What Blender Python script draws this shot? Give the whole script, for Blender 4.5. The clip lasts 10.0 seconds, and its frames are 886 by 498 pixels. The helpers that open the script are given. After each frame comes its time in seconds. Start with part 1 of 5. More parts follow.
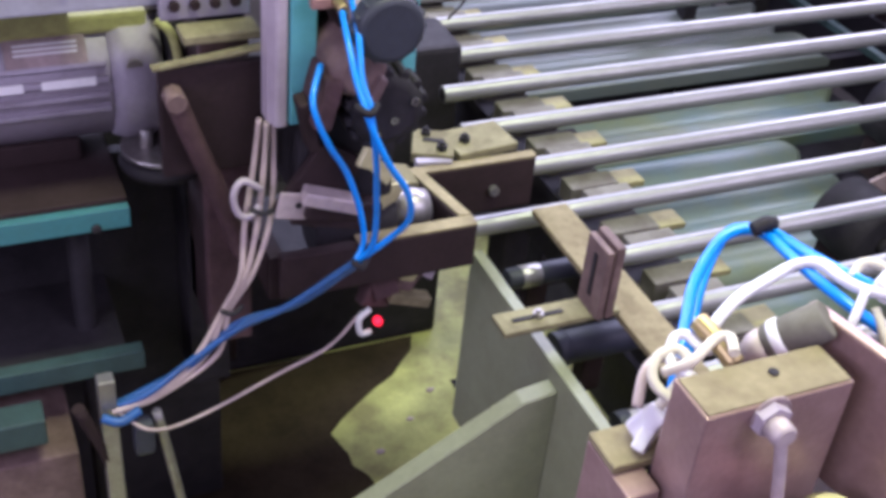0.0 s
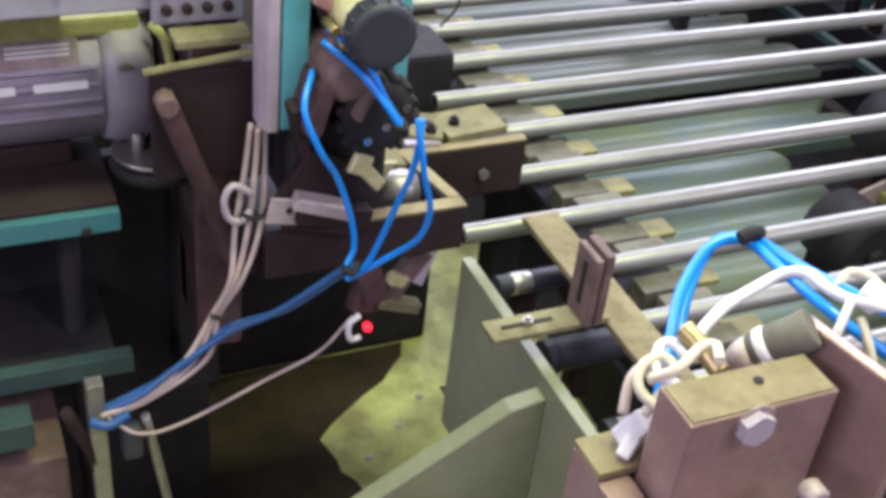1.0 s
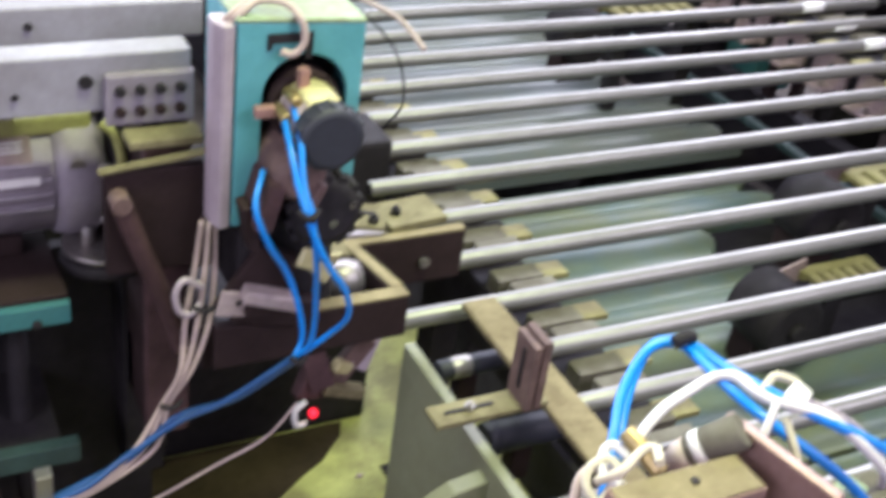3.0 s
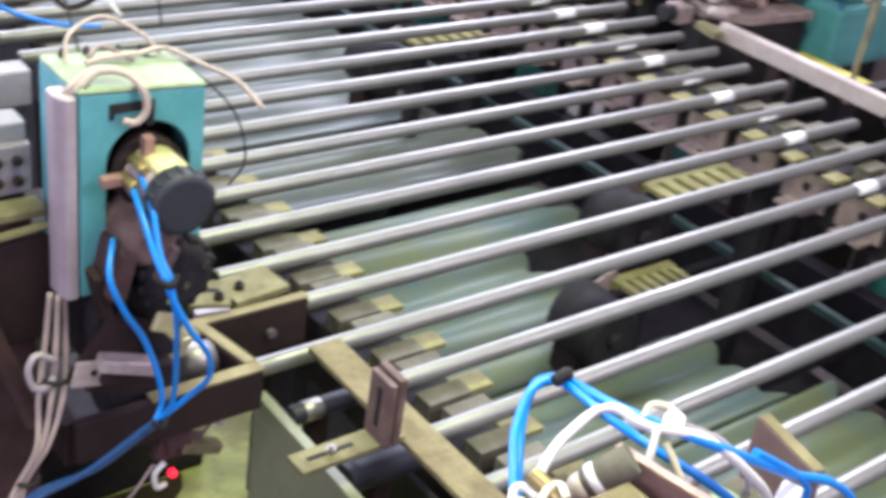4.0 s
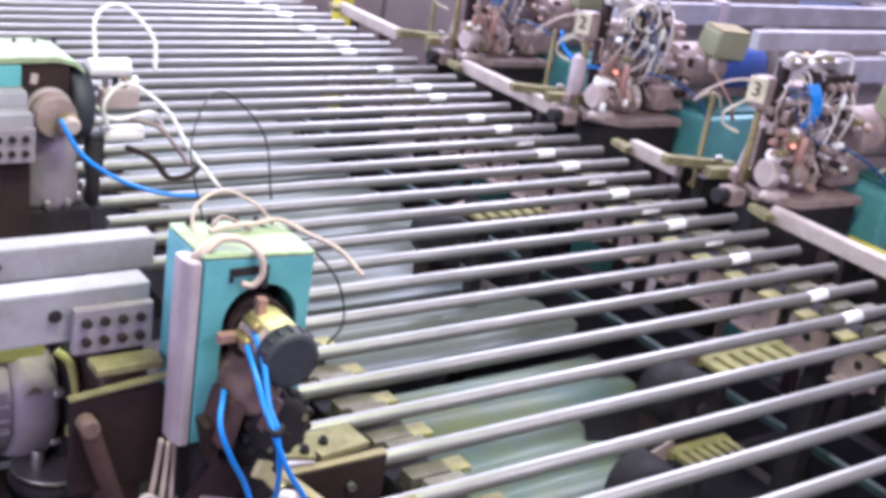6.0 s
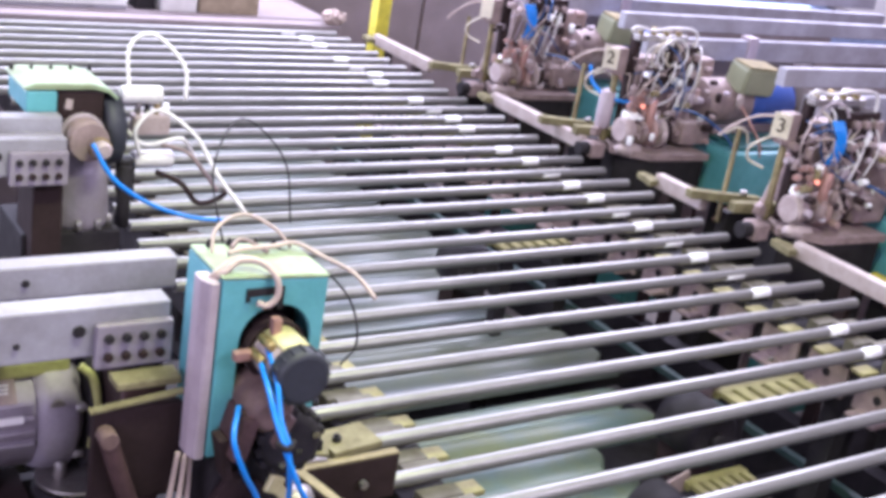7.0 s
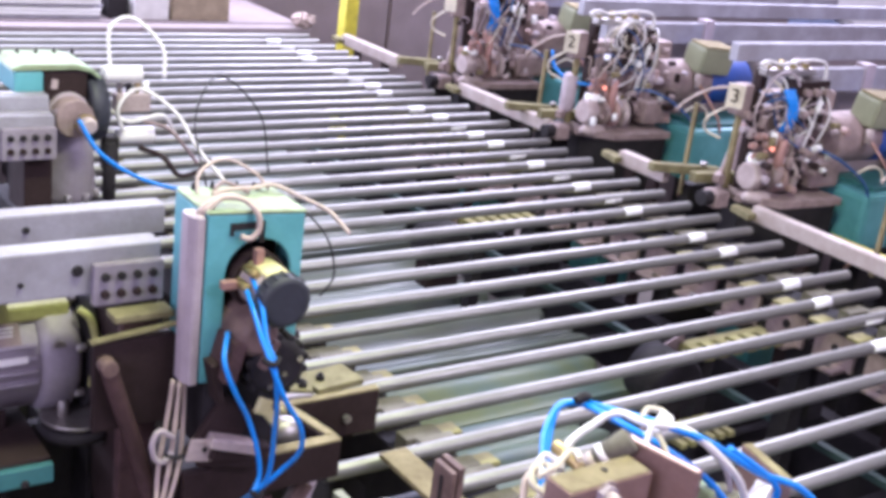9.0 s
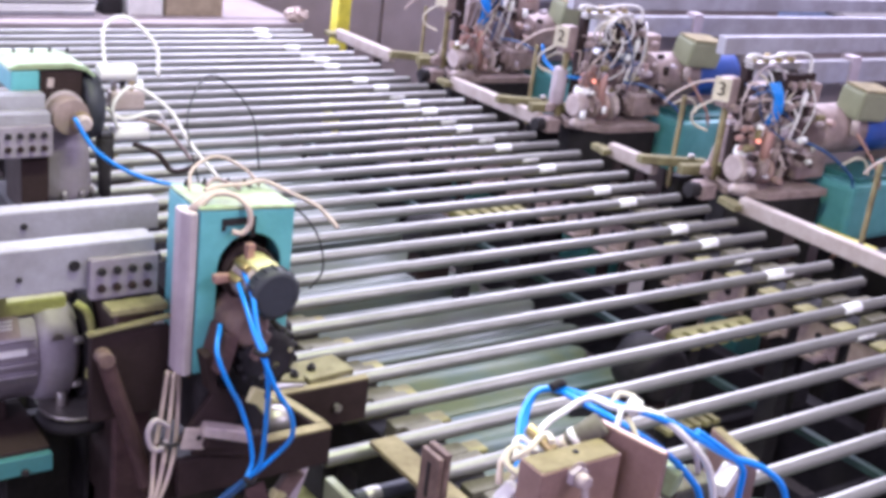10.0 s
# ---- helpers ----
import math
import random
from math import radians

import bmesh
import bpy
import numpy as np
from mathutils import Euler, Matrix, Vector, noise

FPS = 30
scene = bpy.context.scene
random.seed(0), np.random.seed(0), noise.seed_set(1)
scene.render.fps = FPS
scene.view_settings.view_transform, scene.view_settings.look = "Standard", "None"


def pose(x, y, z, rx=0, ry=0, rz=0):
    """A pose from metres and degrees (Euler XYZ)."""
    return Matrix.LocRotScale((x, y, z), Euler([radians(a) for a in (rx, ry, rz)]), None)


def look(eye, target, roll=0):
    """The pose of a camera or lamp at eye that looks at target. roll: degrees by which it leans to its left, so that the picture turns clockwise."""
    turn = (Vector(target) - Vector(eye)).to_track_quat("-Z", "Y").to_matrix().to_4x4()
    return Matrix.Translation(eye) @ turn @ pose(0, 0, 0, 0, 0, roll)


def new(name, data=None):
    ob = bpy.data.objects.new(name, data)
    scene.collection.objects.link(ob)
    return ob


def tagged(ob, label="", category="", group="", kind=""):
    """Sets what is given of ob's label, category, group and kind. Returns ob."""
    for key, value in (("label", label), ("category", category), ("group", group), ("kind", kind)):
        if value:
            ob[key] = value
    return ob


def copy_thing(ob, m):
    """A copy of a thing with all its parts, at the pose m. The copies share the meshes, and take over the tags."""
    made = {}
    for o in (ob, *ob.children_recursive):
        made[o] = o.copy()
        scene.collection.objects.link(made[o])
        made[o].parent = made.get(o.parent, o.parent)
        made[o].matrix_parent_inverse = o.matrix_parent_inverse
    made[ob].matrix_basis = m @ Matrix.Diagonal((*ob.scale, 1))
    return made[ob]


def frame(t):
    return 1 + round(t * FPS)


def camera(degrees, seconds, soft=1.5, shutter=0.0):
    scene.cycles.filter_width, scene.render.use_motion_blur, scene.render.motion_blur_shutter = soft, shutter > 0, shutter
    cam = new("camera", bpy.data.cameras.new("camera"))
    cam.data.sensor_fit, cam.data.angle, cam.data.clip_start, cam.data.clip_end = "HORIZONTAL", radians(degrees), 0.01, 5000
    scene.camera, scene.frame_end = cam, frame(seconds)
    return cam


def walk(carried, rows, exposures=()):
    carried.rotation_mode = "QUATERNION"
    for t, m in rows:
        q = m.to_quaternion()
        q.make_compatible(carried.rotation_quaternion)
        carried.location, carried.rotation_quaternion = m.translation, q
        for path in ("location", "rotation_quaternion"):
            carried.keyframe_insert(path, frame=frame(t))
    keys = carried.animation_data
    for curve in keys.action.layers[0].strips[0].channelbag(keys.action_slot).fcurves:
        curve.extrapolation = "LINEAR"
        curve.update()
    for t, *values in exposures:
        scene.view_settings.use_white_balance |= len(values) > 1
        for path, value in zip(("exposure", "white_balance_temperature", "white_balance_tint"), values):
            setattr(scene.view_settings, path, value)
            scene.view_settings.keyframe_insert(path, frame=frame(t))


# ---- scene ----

import functools

cam = camera(40.63, 10.0, soft=4.0, shutter=0.9)
PATH = [
    (0.0, pose(-0.582, -1.077, 1.833, 54.13, -4.82, -22.92)),
    (0.5, pose(-0.577, -1.067, 1.823, 54.40, -5.44, -22.92)),
    (1.0, pose(-0.581, -1.080, 1.834, 54.48, -5.49, -22.91)),
    (1.5, pose(-0.578, -1.080, 1.830, 54.60, -5.37, -22.89)),
    (2.0, pose(-0.585, -1.095, 1.839, 54.64, -5.18, -22.95)),
    (3.5, pose(-0.642, -1.097, 1.909, 59.94, -8.00, -30.56)),
    (4.0, pose(-0.685, -1.081, 1.926, 60.33, -7.87, -37.04)),
    (4.3, pose(-0.716, -1.088, 1.940, 61.02, -7.52, -39.21)),
    (4.5, pose(-0.734, -1.090, 1.952, 61.78, -8.02, -39.59)),
    (5.0, pose(-0.782, -1.079, 1.944, 65.65, -8.77, -39.25)),
    (5.2, pose(-0.801, -1.103, 1.945, 66.95, -8.16, -38.79)),
    (5.5, pose(-0.810, -1.104, 1.953, 67.64, -8.85, -37.51)),
    (6.0, pose(-0.798, -1.141, 1.968, 68.09, -8.54, -34.42)),
    (7.5, pose(-0.807, -1.221, 1.985, 69.83, -8.83, -32.36)),
    (8.0, pose(-0.837, -1.255, 1.961, 70.48, -8.50, -33.13)),
    (8.5, pose(-0.861, -1.286, 1.940, 70.35, -7.99, -33.93)),
    (9.0, pose(-0.870, -1.348, 1.928, 70.28, -6.90, -34.23)),
    (9.5, pose(-0.884, -1.385, 1.940, 69.92, -6.71, -34.40)),
    (10.0, pose(-0.887, -1.397, 1.950, 69.92, -6.65, -34.49)),
]
EXPOSURES = [(0.0, 0.44, 5480, 24), (0.6, 0.42, 5780, 14), (2.0, 0.40, 6030, 8), (4.0, 0.52, 5920, 9), (5.0, 0.58, 5820, 12), (6.0, 0.60, 5750, 17), (8.0, 0.54, 5740, 19), (10.0, 0.58, 5740, 19)]
walk(cam, PATH, EXPOSURES)

# ---- light: hall lamps overhead, a daylit gate at the far end, added fills ----
scene.view_settings.exposure = 0.44
world = bpy.data.worlds.new("hall_air")
scene.world = world
world.use_nodes = True
world.node_tree.nodes["Background"].inputs[0].default_value = (0.80, 0.74, 0.95, 1)
world.node_tree.nodes["Background"].inputs[1].default_value = 0.3


def area(name, eye, target, sx, sy, watts, colour):
    lamp = bpy.data.lights.new(name, "AREA")
    lamp.shape, lamp.size, lamp.size_y, lamp.energy, lamp.color = "RECTANGLE", sx, sy, watts, colour
    ob = new(name, lamp)
    ob.matrix_world = look(eye, target)
    return ob


area("lamp_over_bed", (0.02, -0.36, 3.3), (0.02, -0.1, 0.4), 0.9, 0.22, 46, (0.95, 1.0, 0.56))
area("skylight_far", (0.6, 5.4, 4.9), (0.6, 5.0, 0), 9.0, 2.4, 840, (0.91, 0.88, 1.0))
# added fill from the east, brightens the right heads
area("fill_east", (4.6, 3.1, 4.9), (4.2, 2.9, 0), 1.8, 6.0, 620, (0.94, 0.88, 1.0))
# added fill for the south faces of the right heads
area("fill_south", (2.2, -3.4, 4.3), (2.3, 1.4, 1.0), 3.0, 1.0, 100, (1.0, 0.86, 1.0))
area("gate_daylight", (-2.5, 9.7, 2.6), (0.4, 2.0, 0.8), 7.0, 4.0, 760, (0.86, 0.88, 1.0))
# added fill for the bars and motor on the left
area("fill_west", (-3.4, -1.7, 3.0), (-0.4, 0.1, 1.2), 2.4, 1.2, 62, (0.93, 0.82, 1.0))


# ---- materials ----
def mat(name, base, rough=0.5, metal=0.0, vary=0.35, scale=18.0, bump=0.15, dirt=None, dirt_amount=0.5, fine=160.0, spec=0.5):
    m = bpy.data.materials.new(name)
    m.use_nodes = True
    nt = m.node_tree
    b = nt.nodes["Principled BSDF"]
    tc = nt.nodes.new("ShaderNodeTexCoord")
    info = nt.nodes.new("ShaderNodeObjectInfo")
    add = nt.nodes.new("ShaderNodeVectorMath")
    add.operation = "MULTIPLY_ADD"
    add.inputs[1].default_value = (1, 1, 1)
    comb = nt.nodes.new("ShaderNodeCombineXYZ")
    mul = nt.nodes.new("ShaderNodeMath")
    mul.operation = "MULTIPLY"
    mul.inputs[1].default_value = 9.0
    nt.links.new(info.outputs["Random"], mul.inputs[0])
    nt.links.new(mul.outputs[0], comb.inputs[0])
    nt.links.new(mul.outputs[0], comb.inputs[2])
    nt.links.new(tc.outputs["Object"], add.inputs[0])
    nt.links.new(comb.outputs[0], add.inputs[2])
    big = nt.nodes.new("ShaderNodeTexNoise")
    big.inputs["Scale"].default_value = scale
    big.inputs["Detail"].default_value = 6.0
    big.inputs["Roughness"].default_value = 0.65
    small = nt.nodes.new("ShaderNodeTexNoise")
    small.inputs["Scale"].default_value = fine
    small.inputs["Detail"].default_value = 3.0
    for n in (big, small):
        nt.links.new(add.outputs[0], n.inputs["Vector"])
    ramp = nt.nodes.new("ShaderNodeValToRGB")
    ramp.color_ramp.elements[0].position, ramp.color_ramp.elements[1].position = 0.38, 0.66
    dark = dirt or tuple(c * 0.45 for c in base)
    ramp.color_ramp.elements[0].color = (*[c * (1 - dirt_amount) + d * dirt_amount for c, d in zip(base, dark)], 1)
    ramp.color_ramp.elements[1].color = (*base, 1)
    nt.links.new(big.outputs["Fac"], ramp.inputs[0])
    mix = nt.nodes.new("ShaderNodeMix")
    mix.data_type, mix.blend_type = "RGBA", "MULTIPLY"
    mix.inputs[0].default_value = vary
    nt.links.new(ramp.outputs[0], mix.inputs[6])
    nt.links.new(small.outputs["Color"], mix.inputs[7])
    grey = nt.nodes.new("ShaderNodeRGBToBW")
    lift = nt.nodes.new("ShaderNodeMapRange")
    lift.inputs["To Min"].default_value, lift.inputs["To Max"].default_value = 0.35, 1.55
    nt.links.new(small.outputs["Color"], grey.inputs[0])
    nt.links.new(grey.outputs[0], lift.inputs[0])
    nt.links.new(lift.outputs[0], mix.inputs[7])
    nt.links.new(mix.outputs[2], b.inputs["Base Color"])
    rr = nt.nodes.new("ShaderNodeMapRange")
    rr.inputs["To Min"].default_value, rr.inputs["To Max"].default_value = min(1, rough * 1.25), rough * 0.75
    nt.links.new(big.outputs["Fac"], rr.inputs[0])
    nt.links.new(rr.outputs[0], b.inputs["Roughness"])
    b.inputs["Metallic"].default_value = metal
    b.inputs["Specular IOR Level"].default_value = spec
    if bump:
        bp = nt.nodes.new("ShaderNodeBump")
        bp.inputs["Strength"].default_value = bump
        bp.inputs["Distance"].default_value = 0.002
        nt.links.new(small.outputs["Fac"], bp.inputs["Height"])
        nt.links.new(bp.outputs[0], b.inputs["Normal"])
    return m


def glow(name, colour, strength):
    m = bpy.data.materials.new(name)
    m.use_nodes = True
    b = m.node_tree.nodes["Principled BSDF"]
    b.inputs["Base Color"].default_value = (*colour, 1)
    b.inputs["Emission Color"].default_value = (*colour, 1)
    b.inputs["Emission Strength"].default_value = strength
    return m


M_tube = mat("galvanised_tube", (0.28, 0.277, 0.262), 0.40, 0.55, vary=0.16, scale=6, bump=0.02, dirt_amount=0.3)
M_sticker = mat("white_sticker", (0.82, 0.82, 0.80), 0.6, 0, vary=0.08, bump=0.02, dirt_amount=0.1)
M_chrome = mat("chrome_steel", (0.75, 0.76, 0.78), 0.16, 1.0, vary=0.1, bump=0.02, dirt_amount=0.3)
M_steel = mat("worn_steel", (0.42, 0.41, 0.40), 0.42, 0.8, vary=0.4, dirt=(0.14, 0.10, 0.07))
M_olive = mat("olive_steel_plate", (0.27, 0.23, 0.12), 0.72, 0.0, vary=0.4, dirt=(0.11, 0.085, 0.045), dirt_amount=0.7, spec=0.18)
M_plate = mat("dull_olive_plate", (0.23, 0.21, 0.11), 0.75, 0.0, vary=0.4, dirt=(0.09, 0.075, 0.04), dirt_amount=0.7, spec=0.15)
M_brownblock = mat("browned_steel_block", (0.33, 0.22, 0.19), 0.38, 0.35, vary=0.3, scale=30, dirt=(0.20, 0.12, 0.10), fine=240)
M_brownplate = mat("dark_brown_plate", (0.17, 0.115, 0.10), 0.6, 0.0, vary=0.4, scale=26, dirt=(0.08, 0.05, 0.045), dirt_amount=0.7, spec=0.25)
# oily brown, darkened to carry the shadow on the base plate
M_oilshade = mat("brown_oily_shade", (0.045, 0.033, 0.019), 0.8, 0.0, vary=0.5, scale=9, dirt=(0.02, 0.014, 0.009), dirt_amount=0.8, fine=90, spec=0.1)
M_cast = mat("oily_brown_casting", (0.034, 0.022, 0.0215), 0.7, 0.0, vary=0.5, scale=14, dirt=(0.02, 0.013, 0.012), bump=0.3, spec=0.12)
M_rust = mat("oily_red_brown_steel", (0.095, 0.055, 0.055), 0.6, 0.0, vary=0.5, scale=16, dirt=(0.035, 0.02, 0.02), dirt_amount=0.7, spec=0.2)
# near-black of greasy steel, also used as painted shade in the pit
M_dark = mat("black_grease_and_shade", (0.030, 0.027, 0.029), 0.65, 0.0, vary=0.5, bump=0.3, spec=0.12)
M_rubber = mat("black_plastic", (0.030, 0.033, 0.045), 0.55, 0, vary=0.3, bump=0.1)
M_teal = mat("teal_paint", (0.14, 0.42, 0.46), 0.46, 0, vary=0.2, scale=9, dirt=(0.05, 0.22, 0.22), bump=0.05)
M_tealmid = mat("dull_teal_machine_paint", (0.04, 0.17, 0.18), 0.5, 0, vary=0.3, scale=9, dirt=(0.05, 0.12, 0.11), bump=0.08)
M_tealtop = mat("pale_green_paint", (0.30, 0.41, 0.25), 0.6, 0, vary=0.3, scale=22, dirt=(0.20, 0.22, 0.12), dirt_amount=0.75)
M_lilac = mat("grey_trunking", (0.45, 0.385, 0.42), 0.5, 0, vary=0.2, scale=12, dirt=(0.27, 0.22, 0.23))
M_bar = mat("grey_painted_bar", (0.36, 0.355, 0.40), 0.62, 0.0, vary=0.3, scale=7, dirt=(0.18, 0.165, 0.17), dirt_amount=0.6, spec=0.25)
M_motor = mat("grey_motor_paint", (0.32, 0.29, 0.33), 0.5, 0.1, vary=0.3, scale=12, dirt=(0.14, 0.11, 0.12))
M_motortop = mat("mottled_yellow", (0.42, 0.42, 0.14), 0.7, 0, vary=0.4, scale=30, dirt=(0.2, 0.18, 0.08))
M_greenpanel = mat("green_grey_tray", (0.095, 0.145, 0.13), 0.5, 0, vary=0.35, scale=4, dirt=(0.13, 0.15, 0.06), dirt_amount=0.85)
M_greenbase = mat("oily_green_base", (0.52, 0.55, 0.17), 0.6, 0, vary=0.35, scale=8, dirt=(0.15, 0.13, 0.05), dirt_amount=0.8)
M_block = mat("dull_grey_flight_steel", (0.17, 0.16, 0.125), 0.75, 0.0, vary=0.4, dirt=(0.08, 0.07, 0.05), dirt_amount=0.7, spec=0.2)
# tray material for the far end, lightened to carry the glare there
M_glarepanel = mat("glare_lightened_tray", (0.125, 0.15, 0.14), 0.40, 0, vary=0.35, scale=4, dirt=(0.14, 0.15, 0.11), dirt_amount=0.8)
M_railgreen = mat("grey_green_paint", (0.23, 0.245, 0.15), 0.5, 0, vary=0.3, scale=10, dirt=(0.15, 0.15, 0.09))
M_blue = mat("blue_air_hose", (0.015, 0.25, 0.80), 0.32, 0, vary=0.1, bump=0.02, dirt_amount=0.3)
# darker copy of the hose blue: grime plus shade painted in
M_hosedark = mat("grimy_shaded_blue_hose", (0.02, 0.095, 0.28), 0.4, 0, vary=0.3, dirt=(0.03, 0.05, 0.10))
M_bluedark = mat("blue_paint", (0.02, 0.07, 0.32), 0.45, 0, vary=0.2)
M_beige = mat("beige_cable", (0.50, 0.40, 0.35), 0.55, 0, vary=0.2, bump=0.03, dirt_amount=0.4)
M_white = mat("white_cable", (0.74, 0.72, 0.70), 0.45, 0, vary=0.12, bump=0.02, dirt_amount=0.3)
M_cream = mat("cream_cable", (0.66, 0.60, 0.46), 0.5, 0, vary=0.15, bump=0.02)
M_yellow = mat("yellow_zinc", (0.60, 0.57, 0.30), 0.5, 0.15, vary=0.25, dirt=(0.3, 0.24, 0.08))
M_brass = mat("brass", (0.42, 0.33, 0.15), 0.42, 0.8, vary=0.2)
M_yellowpaint = mat("yellow_paint", (0.74, 0.66, 0.06), 0.5, 0, vary=0.15)
M_pinkrail = mat("dusty_rail", (0.42, 0.36, 0.33), 0.6, 0.1, vary=0.3, dirt=(0.24, 0.18, 0.14))
M_dust = mat("dusty_pinkish_steel", (0.50, 0.42, 0.40), 0.55, 0.2, vary=0.4, dirt=(0.18, 0.13, 0.12))
M_dustdark = mat("dusty_brown_steel", (0.33, 0.25, 0.235), 0.65, 0.0, vary=0.45, dirt=(0.08, 0.055, 0.05))
M_dustpink = mat("dusty_copper_casting", (0.44, 0.30, 0.27), 0.6, 0.0, vary=0.45, dirt=(0.15, 0.10, 0.085))
M_cabinet = mat("brown_grey_cabinet_paint", (0.24, 0.20, 0.20), 0.6, 0, vary=0.25, scale=4, dirt=(0.15, 0.12, 0.11))
M_rack = mat("olive_yellow_rack", (0.30, 0.28, 0.12), 0.75, 0.0, vary=0.35, dirt=(0.15, 0.13, 0.06), dirt_amount=0.7, spec=0.2)
M_wood = mat("cardboard_board", (0.36, 0.29, 0.2), 0.8, 0, vary=0.3)
M_floor = mat("oily_concrete", (0.12, 0.10, 0.085), 0.55, 0, vary=0.5, scale=2.5, dirt=(0.05, 0.04, 0.03), dirt_amount=0.8, fine=60)
M_wall = mat("hall_plaster", (0.62, 0.58, 0.63), 0.8, 0, vary=0.3, scale=1.2, fine=30)
M_red = mat("red_paint", (0.5, 0.03, 0.03), 0.5, 0)
M_bluewhite = mat("light_blue_sheet", (0.35, 0.48, 0.75), 0.5, 0, vary=0.1)
M_copper = mat("copper_pink_fittings", (0.45, 0.26, 0.22), 0.42, 0.4, vary=0.4)
M_led = glow("red_led", (1.0, 0.015, 0.04), 1.1)
M_ledo = glow("orange_led", (1.0, 0.34, 0.22), 0.8)
M_tealdark = mat("dull_teal_paint", (0.035, 0.07, 0.065), 0.6, 0)


# ---- mesh helpers ----
def put(bm, m):
    bmesh.ops.transform(bm, matrix=m, verts=bm.verts)
    return bm


def bx(x0, x1, y0, y1, z0, z1, bevel=0.002, bm=None):
    """A bevelled block between two corners."""
    out = bm or bmesh.new()
    tmp = bmesh.new()
    bmesh.ops.create_cube(tmp, size=1)
    bmesh.ops.scale(tmp, vec=(x1 - x0, y1 - y0, z1 - z0), verts=tmp.verts)
    bmesh.ops.translate(tmp, vec=((x0 + x1) / 2, (y0 + y1) / 2, (z0 + z1) / 2), verts=tmp.verts)
    if bevel:
        bmesh.ops.bevel(tmp, geom=tmp.edges[:], offset=bevel, segments=2, affect="EDGES", profile=0.6)
    join(out, tmp)
    return out


def join(out, tmp):
    base = len(out.verts)
    tmp.verts.index_update()
    vs = [out.verts.new(v.co) for v in tmp.verts]
    for f in tmp.faces:
        g = out.faces.new([vs[v.index] for v in f.verts])
        g.smooth = f.smooth
    tmp.free()
    return out


def lathe(profile, axis="x", seg=24, at=(0, 0, 0), bm=None, smooth=True):
    """Rings of (along, radius) turned round an axis through at; closed at both ends."""
    out = bm or bmesh.new()
    tmp = bmesh.new()
    rings = []
    for a, r in profile:
        ring = []
        for i in range(seg):
            c, s = math.cos(2 * math.pi * i / seg) * r, math.sin(2 * math.pi * i / seg) * r
            co = {"x": (a, c, s), "y": (s, a, c), "z": (c, s, a)}[axis]
            ring.append(tmp.verts.new(Vector(co) + Vector(at)))
        rings.append(ring)
    for p, q in zip(rings, rings[1:]):
        for i in range(seg):
            f = tmp.faces.new((p[i], p[(i + 1) % seg], q[(i + 1) % seg], q[i]))
            f.smooth = smooth
    tmp.faces.new(rings[0][::-1])
    tmp.faces.new(rings[-1])
    bmesh.ops.recalc_face_normals(tmp, faces=tmp.faces)
    join(out, tmp)
    return out


def rod(axis, a0, a1, r, at, seg=20, bm=None, edge=0.0015):
    e = min(edge, r * 0.3, abs(a1 - a0) * 0.3)
    return lathe([(a0, r - e), (a0 + e, r), (a1 - e, r), (a1, r - e)], axis, seg, at, bm)


def sweep(points, r, seg=8, steps=7, bm=None):
    """A round cord through points, smoothed."""
    out = bm or bmesh.new()
    P = [Vector(p) for p in points]
    P = [P[0] * 2 - P[1]] + P + [P[-1] * 2 - P[-2]]
    line = []
    for i in range(1, len(P) - 2):
        for k in range(steps):
            t = k / steps
            a, b, c, d = P[i - 1], P[i], P[i + 1], P[i + 2]
            line.append(0.5 * (2 * b + (c - a) * t + (2 * a - 5 * b + 4 * c - d) * t * t + (3 * b - a - 3 * c + d) * t ** 3))
    line.append(P[-2])
    rings = []
    side = None
    for i, p in enumerate(line):
        way = (line[min(i + 1, len(line) - 1)] - line[max(i - 1, 0)]).normalized()
        if side is None:
            side = way.orthogonal().normalized()
        side = (side - way * side.dot(way)).normalized()
        up = way.cross(side)
        rings.append([out.verts.new(p + r * (math.cos(2 * math.pi * j / seg) * side + math.sin(2 * math.pi * j / seg) * up)) for j in range(seg)])
    for p, q in zip(rings, rings[1:]):
        for j in range(seg):
            out.faces.new((p[j], p[(j + 1) % seg], q[(j + 1) % seg], q[j])).smooth = True
    out.faces.new(rings[0][::-1])
    out.faces.new(rings[-1])
    return out


def prism(outline, z0, z1, plane="xy", bevel=0.0015, bm=None):
    """A flat plate with any outline, in plane xy, xz or yz, from z0 to z1 across it."""
    out = bm or bmesh.new()
    tmp = bmesh.new()
    def co(p, w):
        return {"xy": (p[0], p[1], w), "xz": (p[0], w, p[1]), "yz": (w, p[0], p[1])}[plane]
    lo = [tmp.verts.new(co(p, z0)) for p in outline]
    hi = [tmp.verts.new(co(p, z1)) for p in outline]
    tmp.faces.new(lo[::-1])
    tmp.faces.new(hi)
    n = len(lo)
    for i in range(n):
        tmp.faces.new((lo[i], lo[(i + 1) % n], hi[(i + 1) % n], hi[i]))
    bmesh.ops.recalc_face_normals(tmp, faces=tmp.faces)
    if bevel:
        bmesh.ops.bevel(tmp, geom=tmp.edges[:], offset=bevel, segments=1, affect="EDGES")
    join(out, tmp)
    return out


def mesh_of(name, bm, material):
    me = bpy.data.meshes.new(name)
    bm.normal_update()
    bm.to_mesh(me)
    bm.free()
    me.materials.append(material)
    return me


def part(name, bm, material, parent=None, label=""):
    ob = new(name, mesh_of(name, bm, material))
    if parent is not None:
        ob.parent = parent
    if label:
        ob["label"] = label
    return ob


